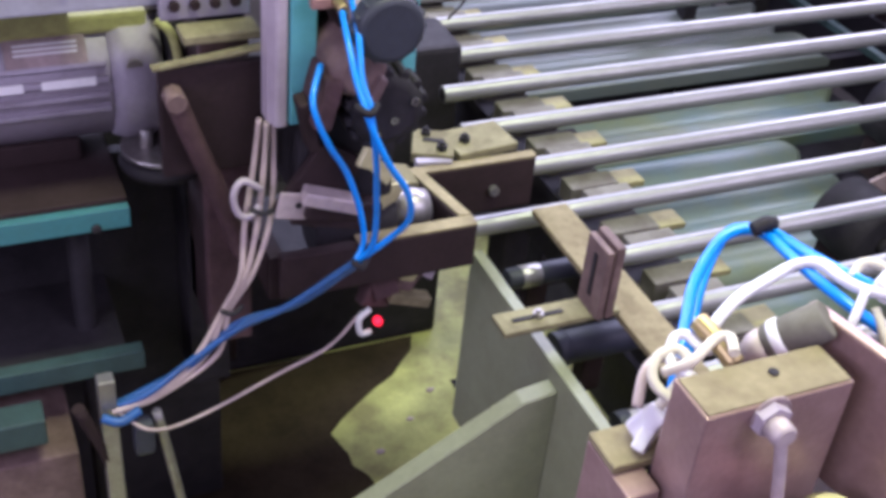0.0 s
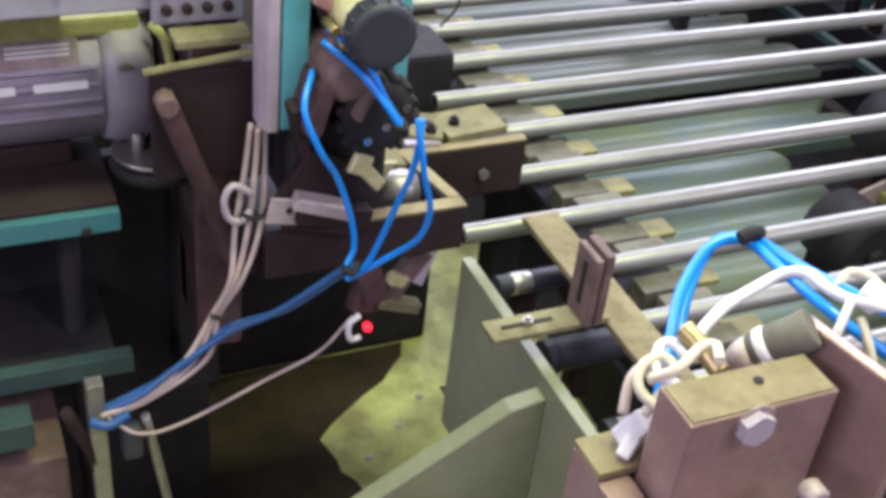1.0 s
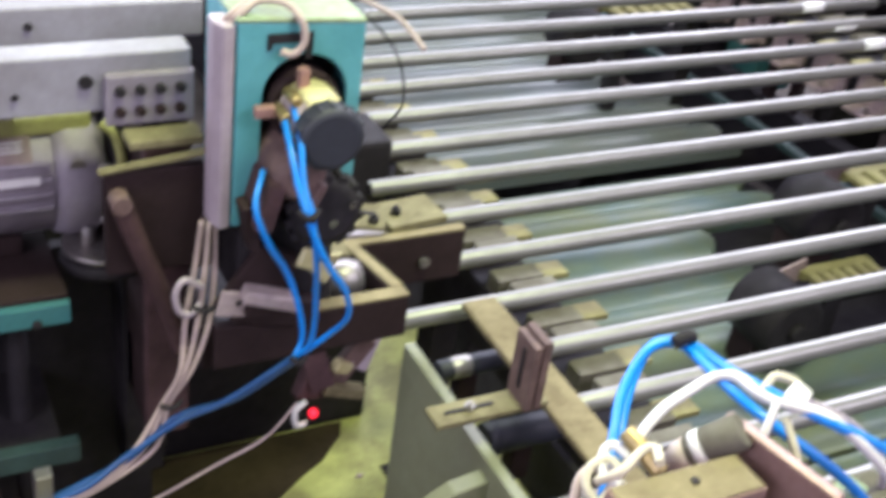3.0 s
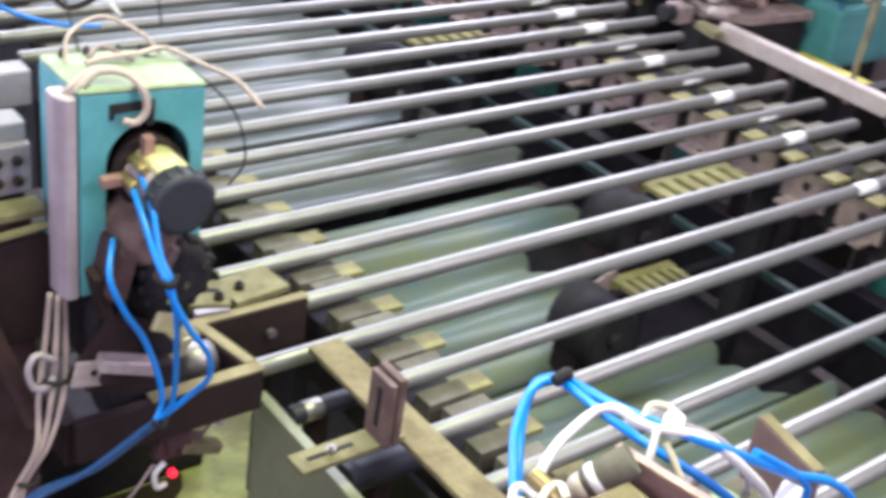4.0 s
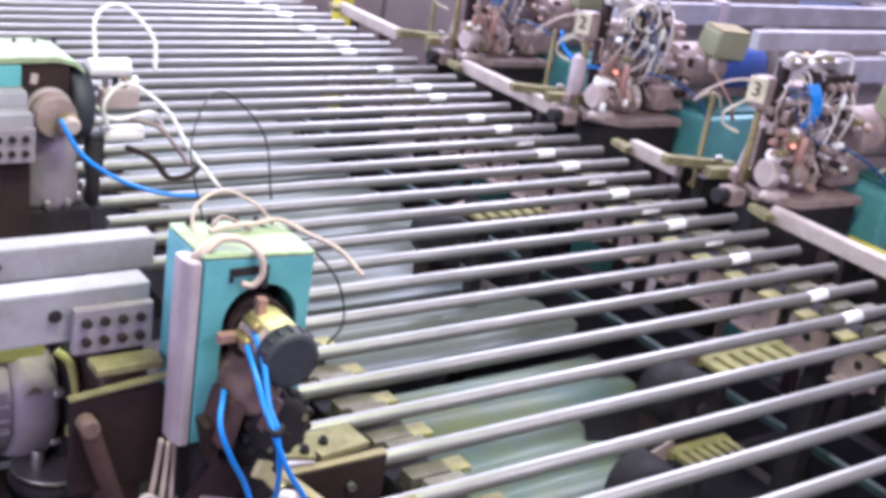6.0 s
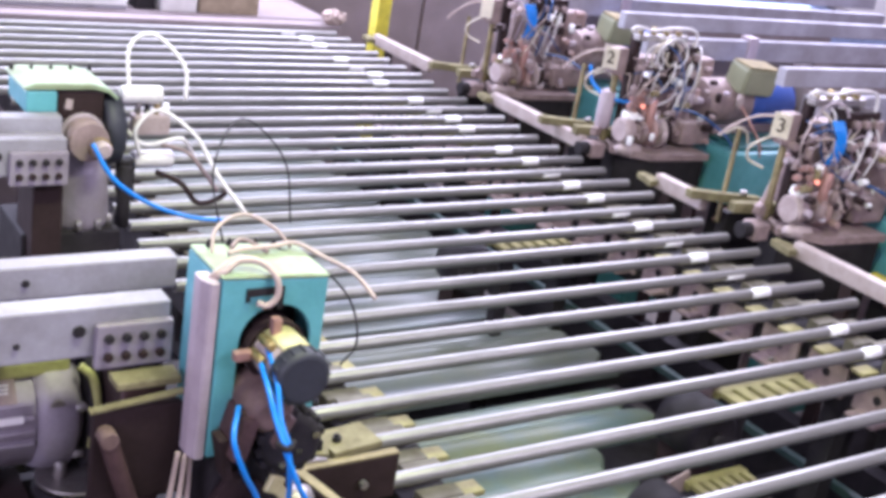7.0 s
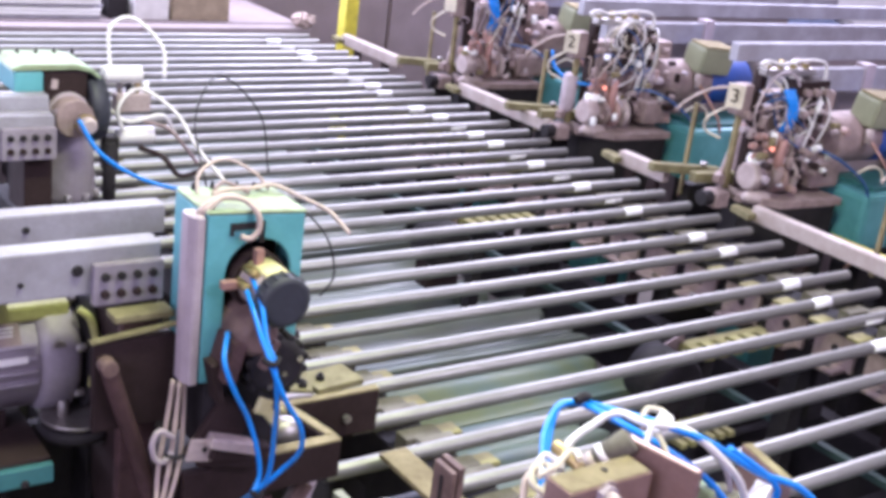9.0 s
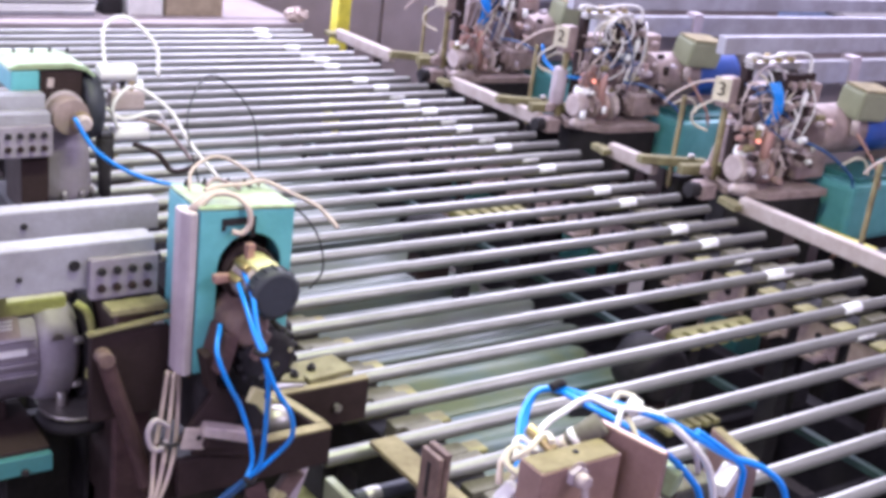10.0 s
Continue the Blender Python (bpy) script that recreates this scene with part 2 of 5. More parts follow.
def thing(name, label, category, group="", at=(0, 0, 0)):
    ob = new(name)
    ob.empty_display_size = 0.05
    ob.location = at
    return tagged(ob, label, category, group)


def solo(name, bm, material, label, category, group="", kind=""):
    return tagged(part(name, bm, material), label, category, group, kind)


def hexnut(x, y, z, r=0.007, h=0.006, axis="z", bm=None):
    bm = lathe([(0, r), (h, r)], axis, 6, (x, y, z), bm, smooth=False)
    return rod(axis, h, h + 0.005, r * 0.55, (x, y, z), 10, bm)


# ---- structure ----
solo("floor", bx(-7, 9, -5, 10, -0.1, 0, 0), M_floor, "dark oily concrete hall floor", "floor", kind="structure")
solo("wall_north", bx(-7, 9, 10, 10.2, 0, 5, 0), M_wall, "grey plastered hall wall", "wall", kind="structure")
solo("wall_south", bx(-7, 9, -5.2, -5, 0, 5, 0), M_wall, "grey plastered hall wall", "wall", kind="structure")
solo("wall_west", bx(-7.2, -7, -5, 10, 0, 5, 0), M_wall, "grey plastered hall wall", "wall", kind="structure")
solo("wall_east", bx(9, 9.2, -5, 10, 0, 5, 0), M_wall, "grey plastered hall wall", "wall", kind="structure")
solo("ceiling", bx(-7, 9, -5, 10, 5, 5.1, 0), M_wall, "grey hall ceiling", "ceiling", kind="structure")

PITCH, TUBE_Z, STEP = 0.12, 0.9, 3


# ---- the machine bed ----
def corrugated(x0, x1, y0, y1, z, wave=0.125, high=0.010, thick=0.008):
    """A sheet with soft ridges along x and rounded ends."""
    bm = bmesh.new()
    n = max(8, int((y1 - y0) / 0.012))
    rows = []
    for i in range(n + 1):
        y = y0 + (y1 - y0) * i / n
        h = z + high * math.sin(2 * math.pi * y / wave) + 0.004 * math.sin(17 * y)
        e = x1 + 0.02 * math.sin(2 * math.pi * y / wave + 1.0) + 0.012 * math.sin(31 * y)
        rows.append([bm.verts.new(c) for c in ((x0, y, h), (e - 0.02, y, h), (e, y, h - 0.012), (e, y, h - 0.03), (x0, y, h - 0.03))])
    for a, b in zip(rows, rows[1:]):
        for j in range(5):
            f = bm.faces.new((a[j], a[(j + 1) % 5], b[(j + 1) % 5], b[j]))
            f.smooth = j < 2
    bm.faces.new(rows[0][::-1])
    bm.faces.new(rows[-1])
    bmesh.ops.recalc_face_normals(bm, faces=bm.faces)
    return bm


def machine_bed():
    bed = thing("machine_bed", "green-grey welded machine bed with oily trays under the tubes", "machine bed")
    part("base_plate", bx(-0.75, 0.62, -0.9, 0.9, 0.24, 0.30), M_greenbase, bed, "oily yellow-green base plate")
    # wavy sheet whose dark colour stands in for the carriage's cast shadow
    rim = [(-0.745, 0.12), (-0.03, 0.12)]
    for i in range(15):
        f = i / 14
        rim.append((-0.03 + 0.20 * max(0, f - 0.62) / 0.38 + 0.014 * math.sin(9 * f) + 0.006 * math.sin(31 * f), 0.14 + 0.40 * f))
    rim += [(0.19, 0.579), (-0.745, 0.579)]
    part("oil_crust", prism(rim, 0.2995, 0.3025, "xy", 0.001), M_oilshade, bed, "oily dark brown sheet standing in for the shadow on the base plate")
    # two thin dark plates laid flat on the base plate
    part("slot", bx(0.212, 0.236, 0.335, 0.435, 0.2995, 0.3012, 0), M_dark, bed)
    part("slot", bx(0.262, 0.310, 0.372, 0.398, 0.2995, 0.3012, 0), M_dark, bed)
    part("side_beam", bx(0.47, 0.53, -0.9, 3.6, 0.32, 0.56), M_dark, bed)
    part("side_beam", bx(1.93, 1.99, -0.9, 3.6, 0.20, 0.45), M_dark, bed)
    # trays beyond y 1.1 take the copy with glare in its colour
    for x1, y0, y1 in ((1.50, -0.75, 0.02), (1.36, 0.03, 0.34), (1.22, 0.35, 0.80), (1.50, 0.82, 1.06), (1.60, 1.14, 1.50), (1.5, 1.54, 2.00), (1.6, 2.04, 2.56), (1.6, 2.60, 3.5)):
        part("tray", corrugated(0.53, x1, y0, y1, 0.46), M_greenpanel if y0 < 1.1 else M_glarepanel, bed, "sheet tray stained with oil")
    # the pit's black shadow is put into the colour of its floor
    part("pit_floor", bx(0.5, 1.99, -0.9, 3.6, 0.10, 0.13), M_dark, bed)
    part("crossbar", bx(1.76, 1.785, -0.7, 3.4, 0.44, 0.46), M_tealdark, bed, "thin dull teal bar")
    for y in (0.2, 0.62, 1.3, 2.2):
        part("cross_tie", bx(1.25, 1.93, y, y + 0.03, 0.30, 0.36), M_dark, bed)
    for y in (-0.7, 3.5):
        for x in (0.50, 1.96):
            part("leg", bx(x - 0.04, x + 0.04, y - 0.04, y + 0.04, 0, 0.30), M_railgreen, bed)
    return bed


machine_bed()


def lump(rnd, x, y, z, r, flat=0.55):
    """An uneven lump lying on a plate."""
    bm = bmesh.new()
    bmesh.ops.create_icosphere(bm, subdivisions=3, radius=1)
    p, q = rnd.uniform(0, 6), rnd.uniform(0, 6)
    for v in bm.verts:
        k = 1 + 0.22 * math.sin(5 * v.co.x + p) * math.cos(4 * v.co.y + q) + 0.12 * math.sin(13 * v.co.z + 9 * v.co.x + q)
        v.co = Vector((x + r * 1.3 * v.co.x * k, y + r * v.co.y * k, max(z, z + r * flat * (v.co.z * k + 0.6))))
    for f in bm.faces:
        f.smooth = True
    return bm


def drive_housing():
    d = thing("drive_housing", "black oily drive housing below the drill head", "machine housing")
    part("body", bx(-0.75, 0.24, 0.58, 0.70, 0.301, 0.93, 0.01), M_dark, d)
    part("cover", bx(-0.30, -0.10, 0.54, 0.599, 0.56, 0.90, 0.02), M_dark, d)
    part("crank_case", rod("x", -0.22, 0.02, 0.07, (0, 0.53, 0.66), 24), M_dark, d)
    part("crank_nose", lathe([(0.02, 0.06), (0.05, 0.045), (0.08, 0.04)], "x", 20, (0, 0.53, 0.66)), M_cast, d)
    part("pipe", sweep([(-0.40, 0.50, 0.70), (-0.28, 0.47, 0.62), (-0.20, 0.50, 0.50), (-0.18, 0.56, 0.36)], 0.011, 10), M_cast, d)
    for x, z in ((-0.27, 0.60), (-0.13, 0.60), (-0.27, 0.85), (-0.13, 0.85)):
        part("bolt", hexnut(x, 0.538, z, 0.008, -0.006, "y"), M_cast, d)
    return d


def chips():
    rnd = random.Random(12)
    for x, y, r in ((0.165, 0.42, 0.006), (0.10, 0.36, 0.005), (0.23, 0.40, 0.005), (0.02, 0.30, 0.006), (0.19, 0.30, 0.004)):
        solo("metal_chip", lump(rnd, x, y, 0.301, r, 0.4), M_dust, "pale metal chip on the base plate", "chip", "chips on the base plate")


chips()
drive_housing()


def comb(x0, x1, y, z):
    g = thing("toothed_rack", "yellow-green toothed steel rack below the tubes", "rack", "racks below the tubes")
    part("back_bar", bx(x0, x1, y + 0.03, y + 0.055, z - 0.02, z), M_rack, g)
    n = 6
    for i in range(n):
        x = x0 + (x1 - x0) * (i + 0.1) / n
        part("tooth", bx(x, x + (x1 - x0) / n * 0.6, y - 0.045, y + 0.03, z - 0.012, z + 0.002), M_rack, g)
    part("drum", lathe([(-0.07, 0.062), (-0.06, 0.075), (0.06, 0.075), (0.07, 0.062)], "y", 28, (x0 - 0.09, y, z - 0.06)), M_dark, g, "black drum")
    part("drum_hub", lathe([(-0.085, 0.016), (-0.07, 0.022)], "y", 16, (x0 - 0.09, y, z - 0.06)), M_dark, g)
    part("cheek", put(bx(-0.05, 0.05, -0.004, 0.004, -0.03, 0.02, 0.003), pose(x0 - 0.03, y + 0.05, z - 0.01, 0, -18, 0)), M_dustdark, g)
    part("bracket", bx(x0 - 0.14, x0 - 0.02, y - 0.02, y + 0.05, z - 0.2, z - 0.03), M_cast, g)
    part("stem", bx(x0 + 0.05, x0 + 0.09, y, y + 0.04, 0.13, z - 0.02), M_dark, g)
    return g


comb(1.30, 1.61, 0.475, 0.765)
comb(1.10, 1.29, 0.325, 0.64)
comb(1.30, 1.58, 1.46, 0.765)


# ---- tubes ----
def slot_x(k):
    return {1: 0.05, 2: 0.17, 3: 0.13}.get(k, 0.18 if k < 1 else 0.15)


def make_tube():
    t = thing("steel_tube", "bright galvanised round steel tube lying on the conveyor", "tube", "tubes on the conveyor")
    b = lathe([(0.0, 0.0108), (0.0, 0.0136), (0.001, 0.0142), (1.719, 0.0142), (1.72, 0.0136), (1.72, 0.0118)], "x", 20)
    part("pipe", b, M_tube, t)
    for x in (0.0, 1.72):
        part("bore", lathe([(x - 0.0006, 0.0104), (x + 0.0006, 0.0104)], "x", 16), M_dark, t)
    return t


TUBES = []
STUCK = {-13, -11, -9, -8, -6, -5, -3, -1, 1, 3, 4, 6, 7, 9, 10, 12, 14, 15, 17, 19, 20, 22, 24, 25, 27, 28, -15, -16, -18}
TURNED = {-10, -2, 0, 2, 5, 11, 16, 21, -14}


def sticker_patch(x0, x1, a0, a1, r=0.0147):
    bm = bmesh.new()
    rows = []
    for i in range(11):
        a = radians(a0 + (a1 - a0) * i / 10)
        rows.append([bm.verts.new((x, -math.sin(a) * q, math.cos(a) * q)) for x, q in ((x0, r), (x1, r), (x1, r - 0.0006), (x0, r - 0.0006))])
    for p, q in zip(rows, rows[1:]):
        for j in range(4):
            bm.faces.new((p[j], p[(j + 1) % 4], q[(j + 1) % 4], q[j])).smooth = j == 0
    bm.faces.new(rows[0][::-1])
    bm.faces.new(rows[-1])
    bmesh.ops.recalc_face_normals(bm, faces=bm.faces)
    return bm


def make_tubes():
    first = make_tube()
    full = mesh_of("sticker", sticker_patch(0, 0.068, -100, 120), M_sticker)
    half = mesh_of("sticker", sticker_patch(0, 0.068, 75, 200), M_sticker)
    for k in range(-20, 31):
        t = first if k == -20 else copy_thing(first, pose(0, 0, 0))
        TUBES.append((k, t))
    for k, t in TUBES:
        r = random.Random(k)
        for me, group in ((full, STUCK), (half, TURNED)):
            if k in group:
                s = new("sticker", me)
                s.parent = t
                s["label"] = "white paper sticker"
                s.location = (1.45 + r.uniform(-0.015, 0.015), 0, 0)
                if k == -11:
                    s = new("sticker", half)
                    s.parent = t
                    s.location = (1.485, 0, 0)


make_tubes()


# ---- chains ----
def chain(name, x, mirror):
    c = thing(name, "conveyor chain with dark grey flight blocks and pale tabs", "chain", "conveyor chains")
    block = mesh_of("flight_block", bx(-0.055, 0.02, -0.014, 0.014, -0.035, 0.0, 0.002), M_block)
    low = mesh_of("low_block", bx(-0.05, 0.03, -0.018, 0.018, -0.055, -0.022, 0.002), M_block)
    tab = mesh_of("tab", bx(0.04, 0.10, -0.02, 0.02, -0.06, -0.05, 0.002), M_rack)
    for i in range(-24, 32):
        for me, dy, nm in ((block, 0.024, "flight_block"), (low, -0.032, "low_block"), (tab, 0.0, "tab")):
            ob = new(nm, me)
            ob.parent = c
            ob.location = (x, i * PITCH + dy, 0.905)
            if mirror:
                ob.rotation_euler = (0, 0, math.pi)
    part("link_strip", bx(x - 0.05, x + 0.05, -24 * PITCH, 31 * PITCH, 0.825, 0.845), M_dark, c)
    return c


CHAINS = [chain("conveyor_chain", 0.30, False), chain("conveyor_chain", 1.70, True)]


def chain_guide(x, plates):
    g = thing("chain_guide", "dark steel guide beam under the conveyor chain", "guide beam", "chain guides")
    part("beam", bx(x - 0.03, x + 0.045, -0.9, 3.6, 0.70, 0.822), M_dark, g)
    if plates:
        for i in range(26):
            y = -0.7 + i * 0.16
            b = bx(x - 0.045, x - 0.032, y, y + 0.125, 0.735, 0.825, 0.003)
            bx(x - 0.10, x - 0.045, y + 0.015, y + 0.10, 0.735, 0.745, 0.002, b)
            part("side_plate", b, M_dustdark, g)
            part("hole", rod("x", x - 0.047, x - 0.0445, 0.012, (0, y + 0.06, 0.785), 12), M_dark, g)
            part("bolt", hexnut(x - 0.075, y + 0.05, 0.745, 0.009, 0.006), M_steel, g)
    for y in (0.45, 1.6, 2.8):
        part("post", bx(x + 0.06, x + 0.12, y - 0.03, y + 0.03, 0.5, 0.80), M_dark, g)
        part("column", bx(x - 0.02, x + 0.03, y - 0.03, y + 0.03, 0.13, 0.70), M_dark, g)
    return g


chain_guide(0.30, False)
chain_guide(1.70, True)


# ---- near left: rail, gusset, flat bar, slotted angle, rollers ----
def side_rail():
    r = thing("side_rail", "grey-green painted steel side rail with a gusset", "rail")
    part("web", bx(0.030, 0.046, -0.75, 0.07, 0.60, 0.90), M_railgreen, r)
    part("gusset", prism([(0.030, 0.875), (-0.015, 0.868), (-0.30, 0.70), (-0.30, 0.40), (0.030, 0.40)], -0.19, -0.165, "xz"), M_railgreen, r)
    part("inner_web", bx(0.20, 0.21, -0.75, 0.02, 0.60, 0.80), M_dark, r)
    part("floor_strip", bx(0.046, 0.2, -0.75, 0.07, 0.66, 0.68), M_greenbase, r)
    return r


side_rail()


def slotted_angle():
    a = thing("slotted_angle", "brown steel stop angle with slots, bolted to a flat bar", "bracket")
    part("flat_bar", bx(0.125, 0.178, -0.62, 0.09, 0.928, 0.938), M_olive, a, "olive flat bar")
    b = bx(-0.03, 0.125, -0.150, -0.112, 0.939, 0.947)
    arm = part("arm", b, M_plate, a, "pale slotted arm")
    part("slot", bx(-0.012, 0.055, -0.134, -0.128, 0.9465, 0.9485, 0), M_dark, arm)
    part("arm_bolt", hexnut(0.022, -0.131, 0.947), M_steel, a)
    part("upright", bx(0.085, 0.094, -0.160, -0.112, 0.947, 1.045), M_brownplate, a, "dark brown upright plate")
    part("upright_back", bx(0.097, 0.108, -0.160, -0.112, 0.947, 1.050), M_brownplate, a)
    part("upright_slot", bx(0.0835, 0.0855, -0.139, -0.132, 0.97, 1.03, 0), M_dark, a)
    return a


slotted_angle()


def rollers():
    for x, y, z, rad, body, nose in ((0.075, 0.045, 0.86, 0.015, M_rubber, M_steel), (0.085, -0.10, 0.855, 0.022, M_rubber, M_rubber), (0.09, -0.25, 0.86, 0.016, M_steel, M_rubber)):
        r = thing("roller", "black rubber roller with a steel collar", "roller", "rollers beside the rail")
        part("shaft", rod("x", 0, 0.14, rad, (x, y, z), 24), body, r)
        part("collar", rod("x", 0.02 if nose is M_steel else -0.012, 0.05 if nose is M_steel else 0.006, rad + 0.001, (x, y, z), 24), nose, r)
        part("mount", bx(x + 0.03, x + 0.06, y - 0.012, y + 0.012, 0.78, 0.85), M_cast, r)


rollers()


# ---- main left head ----
def cover_front():
    """Front sheet with a round cut-out open at the bottom; its top edge rises a little to the left."""
    cx, cz, r, low = -0.171, 1.330, 0.048, 1.176
    pts = [(-0.2475, low), (-0.2475, 1.4165), (-0.106, 1.4085), (-0.106, 1.215), (-0.125, 1.2), (cx + r, 1.2)]
    for i in range(17):
        a = math.pi * i / 16
        pts.append((cx + r * math.cos(a), cz + r * math.sin(a)))
    pts.append((cx - r, low))
    return prism(pts, -0.004, 0.003, "xz", 0.0012)


def head_cover():
    h = thing("head_cover", "teal sheet-metal head cover with a pale green top", "machine cover")
    part("front", cover_front(), M_teal, h, "teal front with a round cut-out")
    # top sheet paler and greener than the teal front
    top = prism([(-0.2495, 1.4172), (-0.2495, 1.4227), (-0.104, 1.4140), (-0.104, 1.4085)], -0.0045, 0.10, "xz", 0.002)
    part("top", top, M_tealtop, h, "pale green top")
    part("side", bx(-0.112, -0.106, 0.003, 0.10, 1.20, 1.408), M_teal, h)
    part("side", bx(-0.2495, -0.2435, 0.003, 0.10, 1.176, 1.416), M_teal, h)
    part("inside", bx(-0.2435, -0.112, 0.06, 0.075, 1.16, 1.408), M_dark, h)
    trunk = prism([(-0.2498, -0.004), (-0.2498, 0.034), (-0.2685, 0.034), (-0.2685, 0.012), (-0.2625, -0.004)], 1.174, 1.415, "xy", 0.002)
    part("trunking", trunk, M_lilac, h, "grey cable trunking")
    part("slot", bx(-0.216, -0.166, -0.0062, -0.0042, 1.393, 1.4035, 0), M_dark, h)
    part("slot", bx(-0.174, -0.166, -0.0062, -0.0042, 1.374, 1.393, 0), M_dark, h)
    part("slot", bx(-0.216, -0.211, -0.0062, -0.0042, 1.386, 1.393, 0), M_dark, h)
    for x, y, z in ((-0.228, 0.09, 1.4215), (-0.2, 0.092, 1.420), (-0.165, 0.09, 1.418), (-0.14, 0.088, 1.416)):
        part("screw", hexnut(x, y, z, 0.004, 0.005), M_dark, h)
    b = sweep([(-0.252, 0.012, 1.412), (-0.243, 0.004, 1.424), (-0.222, 0.012, 1.4335), (-0.196, 0.006, 1.432), (-0.183, -0.012, 1.420), (-0.180, -0.016, 1.398), (-0.190, -0.014, 1.384), (-0.203, -0.010, 1.386)], 0.0042)
    part("cable_loop", b, M_beige, h, "beige cable loop")
    part("cable_loop", sweep([(-0.258, 0.014, 1.413), (-0.248, 0.010, 1.424), (-0.226, 0.020, 1.433), (-0.206, 0.016, 1.434), (-0.192, 0.010, 1.430)], 0.0036), M_beige, h)
    part("cable", sweep([(-0.215, 0.06, 1.424), (-0.19, 0.062, 1.427), (-0.15, 0.07, 1.424), (-0.115, 0.075, 1.424), (-0.085, 0.05, 1.412), (-0.05, 0.03, 1.395), (-0.03, 0.0, 1.37)], 0.0032), M_beige, h)
    part("cable", sweep([(-0.14, 0.08, 1.418), (-0.09, 0.05, 1.40), (-0.055, 0.02, 1.36), (-0.05, 0.0, 1.31), (-0.07, 0.0, 1.28)], 0.0014), M_dark, h)
    part("cable", sweep([(-0.232, 0.07, 1.42), (-0.22, 0.09, 1.445), (-0.18, 0.1, 1.458), (-0.14, 0.09, 1.44), (-0.12, 0.08, 1.417)], 0.0024), M_beige, h)
    part("cable", sweep([(-0.205, 0.075, 1.424), (-0.185, 0.085, 1.430), (-0.16, 0.06, 1.421)], 0.0028), M_dustdark, h)
    part("cable", sweep([(-0.205, 0.10, 1.42), (-0.20, 0.16, 1.50), (-0.13, 0.24, 1.54), (-0.06, 0.24, 1.48), (-0.06, 0.2, 1.40)], 0.0013), M_dark, h)
    return h


head_cover()


QUILL_AT = (-0.172, 0.0, 1.320)


def quill():
    q = thing("spindle_quill", "yellow zinc spindle quill with a black end cap", "spindle", at=QUILL_AT)
    part("barrel", rod("y", -0.068, 0.05, 0.032, (0, 0, 0), 28), M_dust, q, "grey steel barrel")
    bm = bmesh.new()
    rows = []
    for i in range(13):
        a = radians(-35 + 125 * i / 12)
        rows.append([bm.verts.new((math.sin(a) * r, y, math.cos(a) * r)) for r, y in ((0.034, -0.066), (0.034, 0.0), (0.031, 0.0), (0.031, -0.066))])
    for a, b in zip(rows, rows[1:]):
        for j in range(4):
            bm.faces.new((a[j], a[(j + 1) % 4], b[(j + 1) % 4], b[j])).smooth = j == 0
    bm.faces.new(rows[0][::-1])
    bm.faces.new(rows[-1])
    bmesh.ops.recalc_face_normals(bm, faces=bm.faces)
    part("sleeve", bm, M_yellow, q, "yellow zinc sleeve")
    cap = part("cap", lathe([(-0.094, 0.028), (-0.0925, 0.033), (-0.089, 0.0355), (-0.072, 0.036), (-0.066, 0.034)], "y", 28), M_rubber, q, "black plastic end cap")
    for i in range(16):
        a = 2 * math.pi * i / 16
        part("cap_rib", rod("y", -0.088, -0.070, 0.0022, (0.036 * math.sin(a), 0, 0.036 * math.cos(a)), 6), M_rubber, cap)
    part("collar", rod("y", -0.012, 0.02, 0.040, (0, 0, 0), 28), M_cast, q)
    for dx, dz in ((-0.026, 0.026), (-0.036, 0.008)):
        part("fitting", rod("y", -0.052, -0.02, 0.006, (dx, 0, dz), 10), M_brass, q)
    part("lug", bx(-0.062, -0.03, -0.03, -0.018, 0.0, 0.012), M_copper, q)
    part("lug", bx(-0.016, -0.004, -0.03, -0.018, 0.030, 0.052), M_copper, q)
    return q


QUILL = quill()


